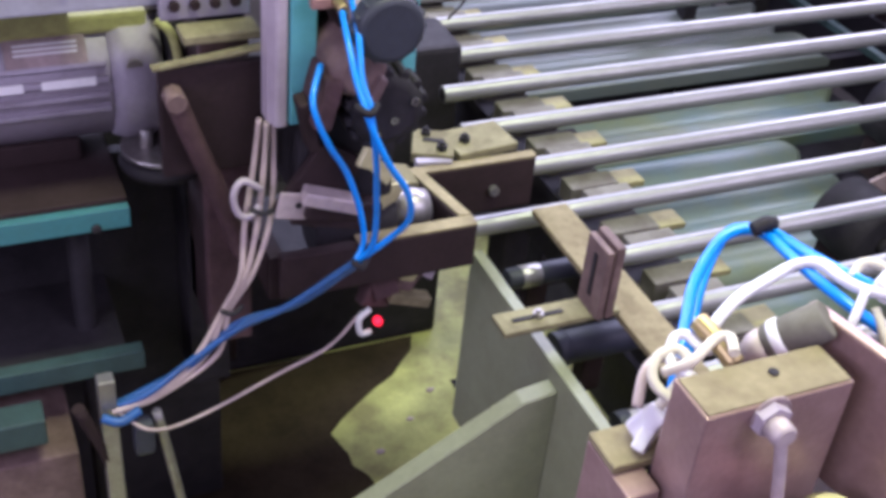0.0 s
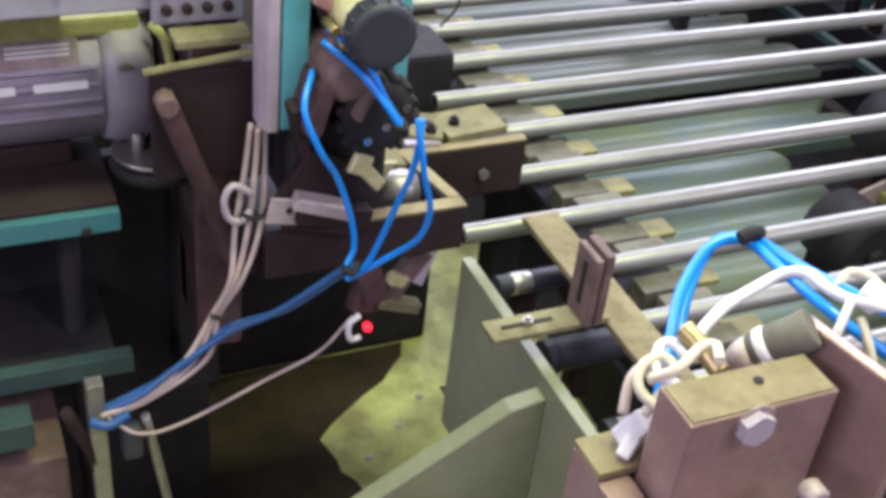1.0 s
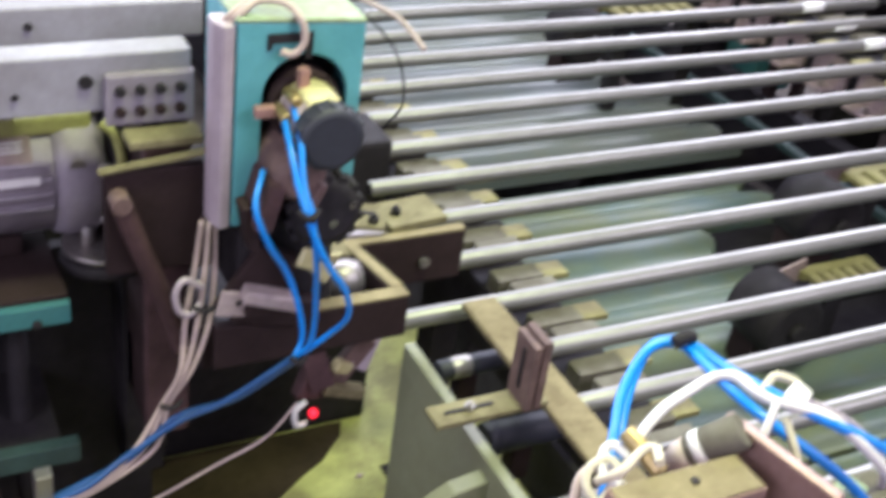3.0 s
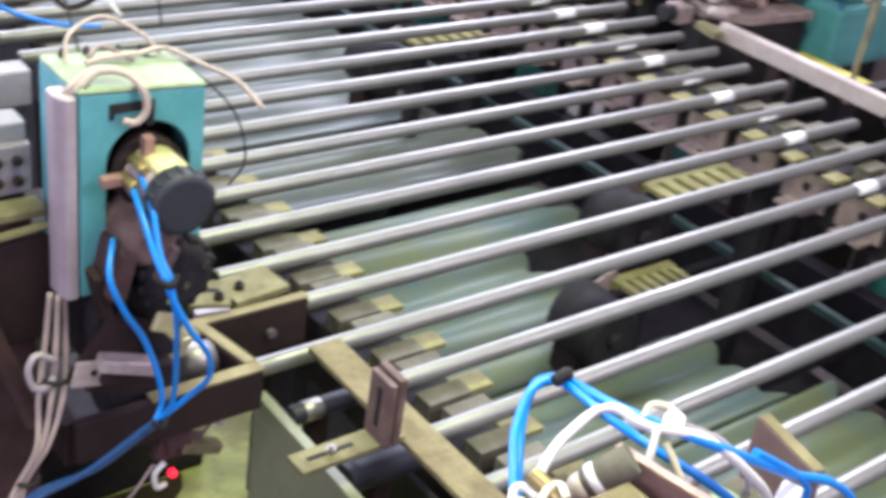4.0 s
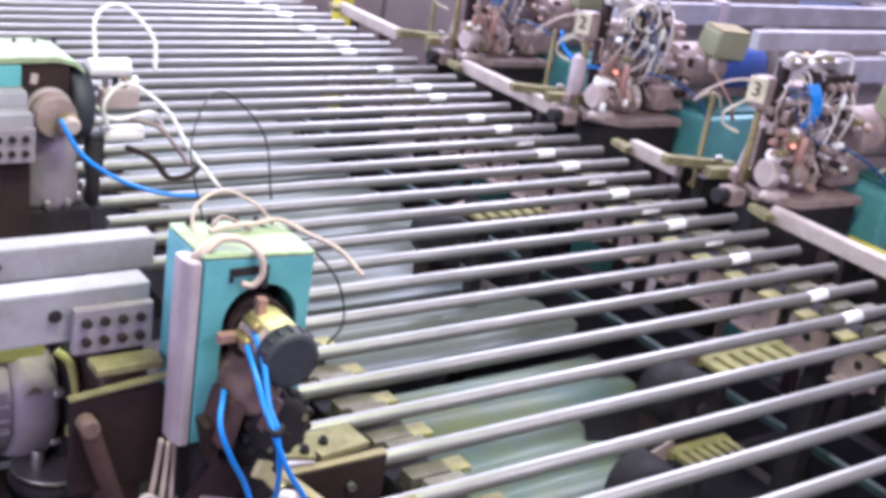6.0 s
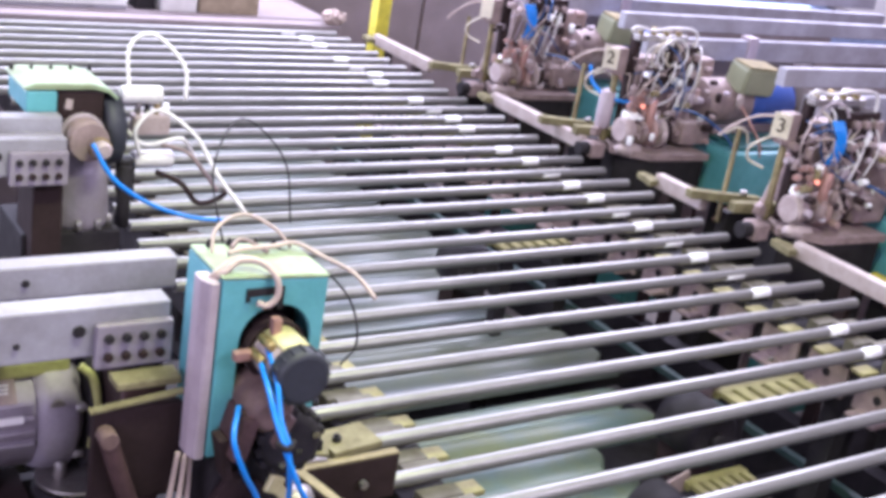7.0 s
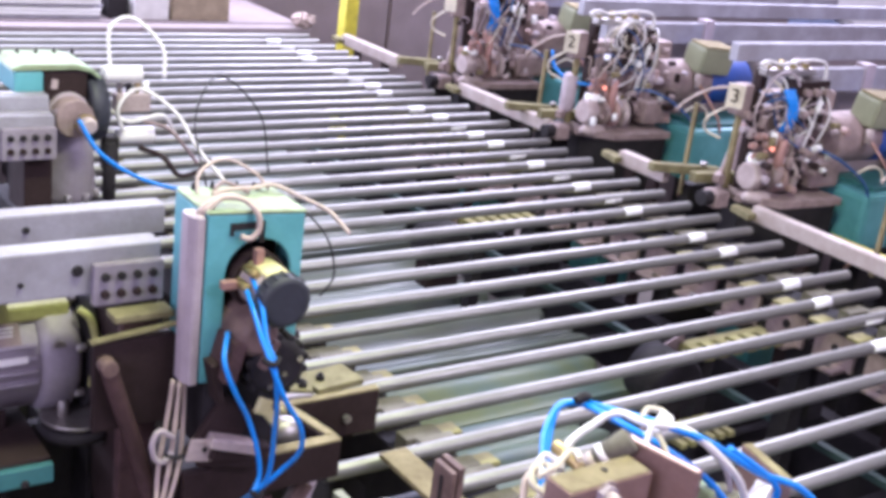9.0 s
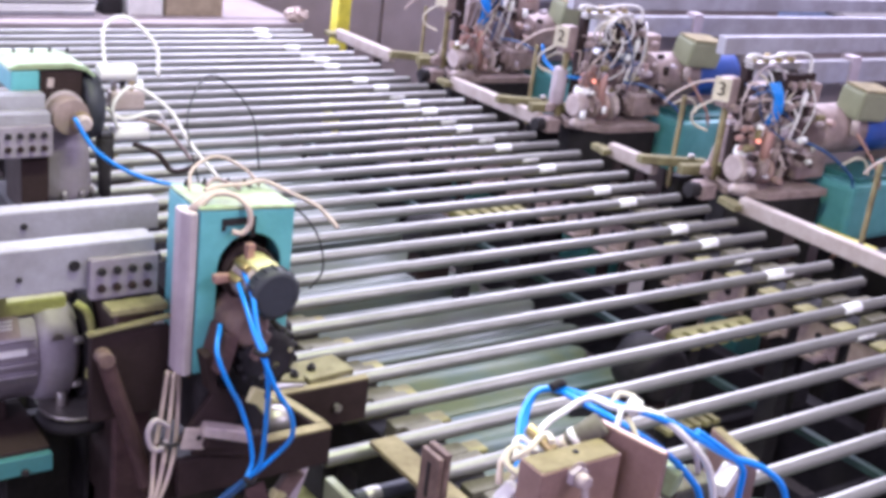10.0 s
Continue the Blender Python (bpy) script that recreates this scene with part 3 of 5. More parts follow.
def chuck():
    h = thing("drill_gearbox", "brown greasy drill gearbox below the spindle", "gearbox")
    part("housing", lathe([(-0.06, 0.020), (-0.05, 0.030), (0.0, 0.033), (0.05, 0.034)], "y", 22, (-0.188, 0, 1.258)), M_brownplate, h, "brown round housing")
    gear = part("gear_disc", lathe([(-0.058, 0.030), (-0.054, 0.040), (-0.02, 0.042), (0.03, 0.038)], "y", 26, (-0.156, 0, 1.208)), M_dark, h)
    for i in range(14):
        a = 2 * math.pi * i / 14
        part("tooth", rod("y", -0.052, -0.022, 0.006, (-0.156 + 0.042 * math.sin(a), 0, 1.208 + 0.042 * math.cos(a)), 8), M_dark, gear)
    part("jaw", put(bx(-0.010, 0.010, -0.05, 0.02, -0.03, 0.03, 0.005), pose(-0.222, -0.01, 1.225, 0, 14, 0)), M_rust, h)
    part("jaw", put(bx(-0.005, 0.005, -0.02, 0.02, -0.022, 0.022, 0.003), pose(-0.176, -0.05, 1.235, 0, 25, 0)), M_brownplate, h)
    part("column", bx(-0.235, -0.12, 0.0, 0.12, 1.06, 1.20, 0.008), M_dark, h)
    part("lower_plate", put(bx(-0.03, 0.03, -0.006, 0.006, -0.05, 0.05, 0.003), pose(-0.215, -0.01, 1.10, 0, 35, 0)), M_cast, h)
    part("lower_arm", put(bx(-0.045, 0.045, -0.012, 0.012, -0.012, 0.012, 0.004), pose(-0.19, -0.02, 1.07, 0, 12, 0)), M_cast, h)
    part("link", put(bx(-0.006, 0.006, -0.03, 0.0, -0.03, 0.03, 0.003), pose(-0.236, -0.01, 1.19, 0, -12, 0)), M_cast, h)
    part("brass_clip", put(bx(-0.014, 0.014, -0.004, 0.004, -0.012, 0.012, 0.003), pose(-0.172, -0.05, 1.150, 0, 30, 20)), M_yellow, h, "yellow clip")
    part("brass_clip", put(bx(-0.020, 0.020, -0.004, 0.004, -0.008, 0.008, 0.003), pose(-0.155, -0.045, 1.128, 0, 50, 20)), M_yellow, h)
    part("wedge", put(prism([(-0.036, -0.004), (-0.034, 0.012), (0.028, 0.008), (0.036, -0.010)], -0.012, 0.012, "xz", 0.002), pose(-0.205, -0.03, 1.088, 0, 12, -8)), M_dust, h, "pale worn wedge")
    part("wedge_arm", put(bx(-0.05, 0.04, -0.010, 0.010, -0.03, 0.0, 0.004), pose(-0.195, -0.015, 1.075, 0, 10, -8)), M_cast, h)
    bracket = part("sensor_bracket", put(bx(-0.020, 0.018, -0.002, 0.002, -0.017, 0.017), pose(-0.246, -0.02, 1.082, 0, 12, 0)), M_dust, h, "pale drilled bracket")
    part("bracket_hole", put(rod("y", -0.0026, -0.0015, 0.004, (0.004, 0, 0.002), 12), pose(-0.246, -0.02, 1.082, 0, 12, 0)), M_dark, bracket)
    for x, z in ((-0.15, 1.2), (-0.128, 1.22), (-0.17, 1.185)):
        part("screw", hexnut(x, -0.058, z, 0.005, -0.004, "y"), M_chrome, gear)
    return h


chuck()


def carriage():
    c = thing("clamp_carriage", "oily brown cast clamp carriage with olive rim and plates", "carriage")
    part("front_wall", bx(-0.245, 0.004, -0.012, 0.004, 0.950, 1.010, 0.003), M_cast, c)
    # thin olive strips along the tops of the dark walls
    part("front_rim", bx(-0.150, 0.004, -0.012, 0.008, 1.0105, 1.014, 0.001), M_olive, c, "olive rim")
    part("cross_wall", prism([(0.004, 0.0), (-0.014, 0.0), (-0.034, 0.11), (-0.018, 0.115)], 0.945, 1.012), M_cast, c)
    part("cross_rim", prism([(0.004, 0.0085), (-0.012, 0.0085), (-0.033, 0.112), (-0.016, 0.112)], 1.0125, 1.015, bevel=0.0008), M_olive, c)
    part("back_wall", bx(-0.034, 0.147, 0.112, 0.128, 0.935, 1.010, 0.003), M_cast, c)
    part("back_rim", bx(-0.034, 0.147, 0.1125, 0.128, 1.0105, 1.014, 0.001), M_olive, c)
    part("bolt", hexnut(0.085, 0.110, 0.972, 0.007, -0.008, "y"), M_steel, c)
    part("left_wall", bx(-0.255, -0.235, 0.005, 0.2, 0.94, 1.0, 0.003), M_cast, c)
    part("floor_pan", bx(-0.235, -0.03, 0.005, 0.2, 0.94, 0.955, 0), M_dark, c)
    b = bx(-0.028, 0.028, -0.032, 0.032, 0, 0.016)
    put(b, pose(0.018, 0.168, 1.006, 0, 0, -24))
    p = part("slot_plate", b, M_plate, c, "pale plate with a slot")
    part("plate_slot", put(bx(-0.014, 0.014, -0.004, 0.004, 0.0155, 0.0175, 0), pose(0.020, 0.172, 1.006, 0, 0, -24)), M_dark, p)
    part("front_pad", put(bx(-0.028, 0.020, -0.014, 0, -0.018, 0.014), pose(0.010, 0.140, 1.004, 0, 0, -10)), M_motor, c)
    part("nut_plate", put(bx(-0.045, 0.045, -0.032, 0.032, 0, 0.012), pose(0.082, 0.165, 1.010, 0, 0, 6)), M_plate, c, "pale plate with a nut")
    part("nut", hexnut(0.060, 0.160, 1.022, 0.008, 0.007), M_dark, c)
    part("nut", hexnut(0.022, 0.148, 1.022, 0.008, 0.007), M_dark, c)
    part("nut", hexnut(0.016, 0.190, 1.022, 0.007, 0.006), M_dark, c)
    part("spindle_nose", lathe([(0, 0.024), (0.035, 0.026), (0.05, 0.022)], "x", 24, (-0.085, 0.06, 1.0)), M_steel, c, "bright steel spindle nose")
    part("spindle_body", rod("x", -0.19, -0.085, 0.034, (0, 0.06, 1.0), 24), M_dark, c)
    part("chip_guard", put(bx(-0.02, 0.02, -0.002, 0.002, -0.03, 0.03), pose(-0.10, 0.035, 1.035, 20, 20, 30)), M_yellow, c)
    part("chip_guard", put(bx(-0.03, 0.03, -0.02, 0.02, -0.004, 0.004), pose(-0.06, 0.11, 1.02, 10, 20, 10)), M_plate, c)
    return c


CARRIAGE = carriage()


def loose_cables():
    w = thing("beige_cable_bundle", "three beige cables tied in a hanging bundle", "cable")
    for i, (dx, dy) in enumerate(((0, 0), (0.008, 0.004), (-0.006, 0.008))):
        part("cable", sweep([(-0.268 + dx, 0.012 + dy, 1.175), (-0.272 + dx * 1.5, 0.01 + dy, 1.12), (-0.283 + dx * 2, 0.0 + dy, 1.05), (-0.30 + dx, -0.01, 0.99),
                             (-0.322 + dx * 0.6, 0, 0.935), (-0.35 + dx * 2, 0.0, 0.87), (-0.41 + dx, 0, 0.825), (-0.455 + dx, 0, 0.812)], 0.0036), M_beige, w)
    part("tie", sweep([(-0.330, -0.010, 0.944), (-0.316, -0.014, 0.940), (-0.303, -0.008, 0.944)], 0.003), M_dark, w)
    part("tie", sweep([(-0.294, -0.010, 1.080), (-0.279, -0.014, 1.074), (-0.262, -0.010, 1.076)], 0.003), M_dark, w)
    part("eye_strap", sweep([(-0.278, 0.0, 1.098), (-0.300, -0.004, 1.114), (-0.311, -0.006, 1.098), (-0.306, -0.006, 1.074), (-0.292, -0.004, 1.066), (-0.280, 0, 1.076)], 0.0042), M_lilac, w, "grey strap eye")
    b = thing("blue_hose_run", "blue air hoses tied and led down beside the frame", "hose")
    for dx in (0, 0.008):
        part("hose", sweep([(-0.192 + dx, -0.080, 1.037), (-0.210 + dx, -0.066, 1.012), (-0.258 + dx, -0.040, 0.958), (-0.31, -0.012 + dx, 0.915), (-0.37 + dx, 0.0, 0.865), (-0.42, 0.0 + dx, 0.83), (-0.47, 0.01, 0.81)], 0.0045), M_hosedark, b)
    part("tie", sweep([(-0.200, -0.088, 1.044), (-0.190, -0.092, 1.036), (-0.180, -0.084, 1.044)], 0.004), M_dark, b)
    t = thing("thin_beige_lead", "thin beige lead hanging in a loop to a red sensor", "cable")
    part("lead", sweep([(-0.455, 0.0, 0.81), (-0.42, -0.02, 0.79), (-0.36, 0.0, 0.775), (-0.25, 0.02, 0.80), (-0.18, 0.03, 0.82), (-0.13, 0.05, 0.85)], 0.0022), M_beige, t)


loose_cables()


def moving_hoses():
    up = thing("blue_hose_lead", "pair of bright blue air hoses led off the spindle", "hose", at=(-0.205, -0.045, 1.337))
    o = Vector((-0.205, -0.045, 1.337))
    for d in (0.0, 0.010):
        part("hose", sweep([Vector(p) - o for p in [(-0.208 + d, -0.040, 1.330 + d), (-0.215 + d, -0.085, 1.312 + d), (-0.217 + d * 0.6, -0.118, 1.286), (-0.213 + d * 0.6, -0.137, 1.264)]], 0.0035), M_blue, up)
    part("tie", sweep([Vector(p) - o for p in [(-0.222, -0.132, 1.266), (-0.211, -0.143, 1.262), (-0.200, -0.134, 1.266)]], 0.004), M_dark, up)
    b = thing("blue_hose_pair", "pair of bright blue air hoses hanging in bows", "hose", at=(-0.192, -0.080, 1.037))
    o = Vector((-0.192, -0.080, 1.037))
    part("hose", sweep([Vector(p) - o for p in [(-0.214, -0.136, 1.266), (-0.206, -0.145, 1.24), (-0.190, -0.148, 1.205), (-0.166, -0.145, 1.165), (-0.155, -0.13, 1.12), (-0.165, -0.10, 1.075), (-0.190, -0.08, 1.037)]], 0.0035), M_blue, b)
    part("hose", sweep([Vector(p) - o for p in [(-0.209, -0.136, 1.266), (-0.205, -0.140, 1.24), (-0.198, -0.135, 1.20), (-0.190, -0.12, 1.16), (-0.180, -0.10, 1.10), (-0.180, -0.09, 1.06), (-0.192, -0.08, 1.037)]], 0.0035), M_blue, b)
    c = thing("blue_air_hose", "single blue air hose on the gearbox", "hose")
    part("hose", sweep([(-0.225, -0.035, 1.262), (-0.244, -0.070, 1.238), (-0.23, -0.08, 1.195), (-0.205, -0.07, 1.15), (-0.188, -0.07, 1.10), (-0.183, -0.075, 1.06), (-0.194, -0.08, 1.037)], 0.0034), M_blue, c)
    return up, b


LEAD, HOSES = moving_hoses()


def sensor():
    s = thing("red_sensor", "small sensor with a lit red lamp on a bracket", "sensor")
    part("body", put(bx(-0.022, 0.022, -0.01, 0.01, -0.028, 0.028, 0.005), pose(-0.118, 0.03, 0.905, 0, 20, 10)), M_rust, s)
    part("arm", put(bx(-0.014, 0.014, -0.008, 0.008, -0.04, 0.04, 0.003), pose(-0.07, 0.03, 0.925, 0, 35, 0)), M_brownplate, s)
    part("arm", put(bx(-0.03, 0.03, -0.01, 0.01, -0.008, 0.008, 0.003), pose(-0.08, 0.02, 0.885, 0, 20, 0)), M_plate, s)
    part("lamp", lathe([(-0.006, 0.003), (-0.002, 0.0058), (0.004, 0.0058), (0.008, 0.003)], "y", 14, (-0.128, -0.0, 0.872)), M_led, s, "lit red lamp")
    part("clip", sweep([(-0.14, 0.0, 0.895), (-0.155, -0.004, 0.885), (-0.152, -0.004, 0.862), (-0.138, 0, 0.858)], 0.004), M_white, s)
    part("plate", put(bx(-0.018, 0.018, -0.002, 0.002, -0.030, 0.030, 0.001), pose(-0.045, 0.035, 0.935, -15, 38, 10)), M_lilac, s, "pale bent plate")
    part("plate", put(bx(-0.016, 0.016, -0.002, 0.002, -0.028, 0.028, 0.001), pose(-0.118, 0.018, 0.925, -10, -14, 0)), M_rust, s)
    part("yellow_clip", put(bx(-0.014, 0.014, -0.008, 0.008, -0.008, 0.008, 0.003), pose(-0.085, 0.02, 0.925, 10, 30, 20)), M_yellow, s, "yellow clip")
    part("hanger", sweep([(-0.07, 0.03, 0.91), (-0.12, 0.08, 0.905), (-0.20, 0.13, 0.90), (-0.30, 0.15, 0.90)], 0.007), M_dark, s)
    return s


sensor()


# ---- left bars, motor, shelf, frame ----
def slide_bars(y, tag_label, right=-0.262, upper=0.037, back=0.10):
    s = thing("slide_bars", tag_label, "slide rail", "slide bars of the heads")
    part("upper_bar", bx(-2.2, right + upper, y + back, y + back + 0.035, 1.322, 1.366, 0.003), M_bar, s)
    part("lower_bar", bx(-2.2, right, y + 0.02, y + 0.06, 1.275, 1.342, 0.003), M_bar, s)
    part("spacer", bx(-2.1, right - 0.15, y + 0.06, y + back, 1.285, 1.318, 0.002), M_dark, s)
    plate = part("screw_bracket", bx(right - 0.098, right, y + 0.006, y + 0.019, 1.262, 1.322, 0.003), M_motor, s, "dusty drilled bracket")
    for i in range(4):
        part("screw", rod("y", -0.007, 0.001, 0.006, (right - 0.083 + i * 0.022, y + 0.006, 1.305), 10), M_dark, plate)
        part("screw", rod("y", -0.007, 0.001, 0.006, (right - 0.083 + i * 0.022, y + 0.006, 1.28), 10), M_cast, plate)
    part("bolt", rod("y", -0.004, 0.001, 0.008, (right - 0.116, y + 0.02, 1.312), 12), M_dark, s)
    part("bolt", rod("y", -0.003, 0.001, 0.004, (right - 0.19, y + 0.02, 1.300), 10), M_dark, s)
    part("bolt", rod("y", -0.003, 0.001, 0.005, (right - 0.16, y + back, 1.345), 10), M_dark, s)
    part("support", bx(-1.9, -1.8, y + 0.0, y + 0.14, 0, 1.275), M_railgreen, s)
    part("stand", bx(right - 0.052, right, y + 0.03, y + 0.13, 0.80, 1.275), M_cast, s)
    part("stand_foot", bx(right - 0.052, right, y + 0.10, y + 0.46, 0.80, 0.90), M_dark, s)
    return s


slide_bars(0.09, "pair of grey painted slide bars carrying the drill head")


def motor():
    m = thing("electric_motor", "grey finned electric motor with mottled yellow top", "motor")
    c = (0, 0.27, 1.13)
    part("barrel", rod("x", -0.72, -0.36, 0.082, c, 32), M_motor, m)
    for a in (-62, -74, -86, -98, 40, 52, 64, 76):
        b = bx(-0.71, -0.405, -0.003, 0.003, 0.078, 0.090, 0.001)
        put(b, pose(c[0], c[1], c[2], -a if a > 0 else -a, 0, 0))
        part("fin", b, M_motor, m)
    # yellow slab along the top of the grey barrel
    part("top_grime", bx(-0.72, -0.352, c[1] - 0.055, c[1] + 0.05, 1.196, 1.222, 0.006), M_motortop, m, "mottled yellow top")
    part("top_cable", sweep([(-0.345, 0.20, 1.215), (-0.33, 0.19, 1.20), (-0.325, 0.18, 1.16), (-0.33, 0.18, 1.10)], 0.006), M_motortop, m)
    part("plate_bar", put(bx(-0.03, 0.03, -0.001, 0.001, -0.005, 0.005, 0), pose(-0.45, 0.183, 1.155, -8, 0, 0)), M_white, m, "white printed strip")
    part("plate_bar", put(bx(-0.03, 0.03, -0.001, 0.001, -0.005, 0.005, 0), pose(-0.53, 0.183, 1.155, -8, 0, 0)), M_white, m, "white printed strip")
    for k in range(3):
        a = radians(-20 - 50 * k)
        part("bell_bolt", rod("x", -0.352, -0.336, 0.007, (0, c[1] + 0.088 * math.sin(a), c[2] + 0.088 * math.cos(a)), 8), M_steel, m)
    part("end_bell", lathe([(-0.40, 0.086), (-0.385, 0.092), (-0.352, 0.092), (-0.338, 0.075), (-0.334, 0.05)], "x", 32, c), M_motor, m)
    part("flange", lathe([(-0.334, 0.098), (-0.318, 0.10), (-0.31, 0.085)], "x", 32, c), M_dark, m)
    part("terminal_box", bx(-0.66, -0.44, 0.21, 0.33, 1.205, 1.235, 0.004), M_motortop, m, "mottled yellow terminal box")
    plate = part("name_plate", put(bx(-0.045, 0.045, -0.001, 0.001, -0.02, 0.02, 0), pose(-0.47, 0.206, 1.185, -38, 0, 0)), M_dustdark, m, "dark printed name plate")
    for i in range(4):
        part("print_bar", put(bx(-0.035, 0.035, -0.0014, -0.0002, -0.0012, 0.0012, 0), pose(-0.47, 0.2055, 1.178 + i * 0.006, -38, 0, 0)), M_white, plate)
    part("eye_bolt", lathe([(0, 0.010), (0.008, 0.010)], "y", 12, (-0.375, 0.185, 1.165)), M_steel, m)
    part("foot", bx(-0.68, -0.44, 0.22, 0.34, 1.03, 1.06, 0.004), M_cast, m)
    part("foot_bolt", rod("z", 1.03, 1.075, 0.009, (-0.365, 0.20, 0), 10), M_steel, m)
    return m


motor()


def shelf():
    s = thing("motor_shelf", "brown steel motor shelf with a teal painted edge", "shelf")
    part("plate", bx(-1.3, -0.405, 0.125, 0.40, 1.000, 1.03, 0.003), M_cast, s)
    part("edge", bx(-1.3, -0.405, 0.112, 0.1245, 0.996, 1.024, 0.002), M_tealmid, s, "teal edge strip")
    part("bolt", rod("y", -0.006, 0, 0.006, (-0.445, 0.112, 1.002), 10), M_dark, s)
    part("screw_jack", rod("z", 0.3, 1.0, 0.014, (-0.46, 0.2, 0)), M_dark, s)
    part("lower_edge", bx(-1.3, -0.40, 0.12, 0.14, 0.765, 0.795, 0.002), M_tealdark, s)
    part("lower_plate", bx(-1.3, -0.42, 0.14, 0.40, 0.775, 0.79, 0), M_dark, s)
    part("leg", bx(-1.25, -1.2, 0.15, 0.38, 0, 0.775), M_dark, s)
    # added panel, no known part; turns the space below the shelf near-black
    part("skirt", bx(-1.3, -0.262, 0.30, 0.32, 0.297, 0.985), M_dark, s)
    return s


shelf()


def head_frame():
    f = thing("upright_frame", "brown oily upright frame with pale plates and a slanting rod", "frame")
    part("column", bx(-0.318, -0.2625, 0.10, 0.119, 0.80, 1.235, 0.004), M_rust, f, "oily red-brown column")
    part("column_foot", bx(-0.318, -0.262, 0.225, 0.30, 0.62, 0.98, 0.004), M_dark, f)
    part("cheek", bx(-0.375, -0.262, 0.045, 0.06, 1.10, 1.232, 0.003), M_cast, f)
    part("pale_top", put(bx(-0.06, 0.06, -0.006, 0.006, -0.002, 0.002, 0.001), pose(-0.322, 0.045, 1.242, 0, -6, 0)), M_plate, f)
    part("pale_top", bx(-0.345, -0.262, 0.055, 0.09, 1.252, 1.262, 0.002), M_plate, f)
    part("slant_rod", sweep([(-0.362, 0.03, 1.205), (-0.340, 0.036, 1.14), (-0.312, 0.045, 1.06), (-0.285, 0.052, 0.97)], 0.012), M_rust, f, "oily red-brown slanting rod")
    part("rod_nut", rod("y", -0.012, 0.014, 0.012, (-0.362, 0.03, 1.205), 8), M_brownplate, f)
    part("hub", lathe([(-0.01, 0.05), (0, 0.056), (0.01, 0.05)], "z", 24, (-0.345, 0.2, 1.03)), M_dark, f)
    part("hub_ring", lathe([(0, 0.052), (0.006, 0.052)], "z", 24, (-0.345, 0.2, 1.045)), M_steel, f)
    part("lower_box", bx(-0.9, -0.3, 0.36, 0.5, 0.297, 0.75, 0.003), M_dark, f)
    return f


head_frame()


def cable_stand():
    s = thing("cable_stand", "rusty angle stand where hoses and cables are tied", "stand")
    part("upright", bx(-0.475, -0.455, 0.0, 0.02, 0.3, 0.86, 0.002), M_steel, s)
    part("brace", sweep([(-0.50, 0.0, 0.83), (-0.465, 0.01, 0.70), (-0.45, 0.02, 0.5)], 0.008), M_cast, s)
    part("brace", sweep([(-0.41, 0.0, 0.80), (-0.39, 0.01, 0.66), (-0.37, 0.02, 0.5)], 0.006), M_steel, s)
    part("blue_tie", sweep([(-0.475, -0.008, 0.815), (-0.455, -0.014, 0.808), (-0.43, -0.008, 0.815)], 0.006), M_hosedark, s)
    part("clip", bx(-0.44, -0.415, -0.012, 0.01, 0.74, 0.79, 0.006), M_rubber, s)
    part("tray", bx(-1.2, -0.535, 0.05, 0.09, 0.735, 0.775, 0.003), M_tealdark, s, "blue-green painted tray edge")
    part("cabinet", bx(-1.0, -0.50, 0.06, 0.3, 0.3, 0.70, 0.004), M_brownplate, s, "brown-grey cabinet")
    part("foot", bx(-0.5, -0.36, -0.02, 0.04, 0.302, 0.312), M_cast, s)
    return s


cable_stand()


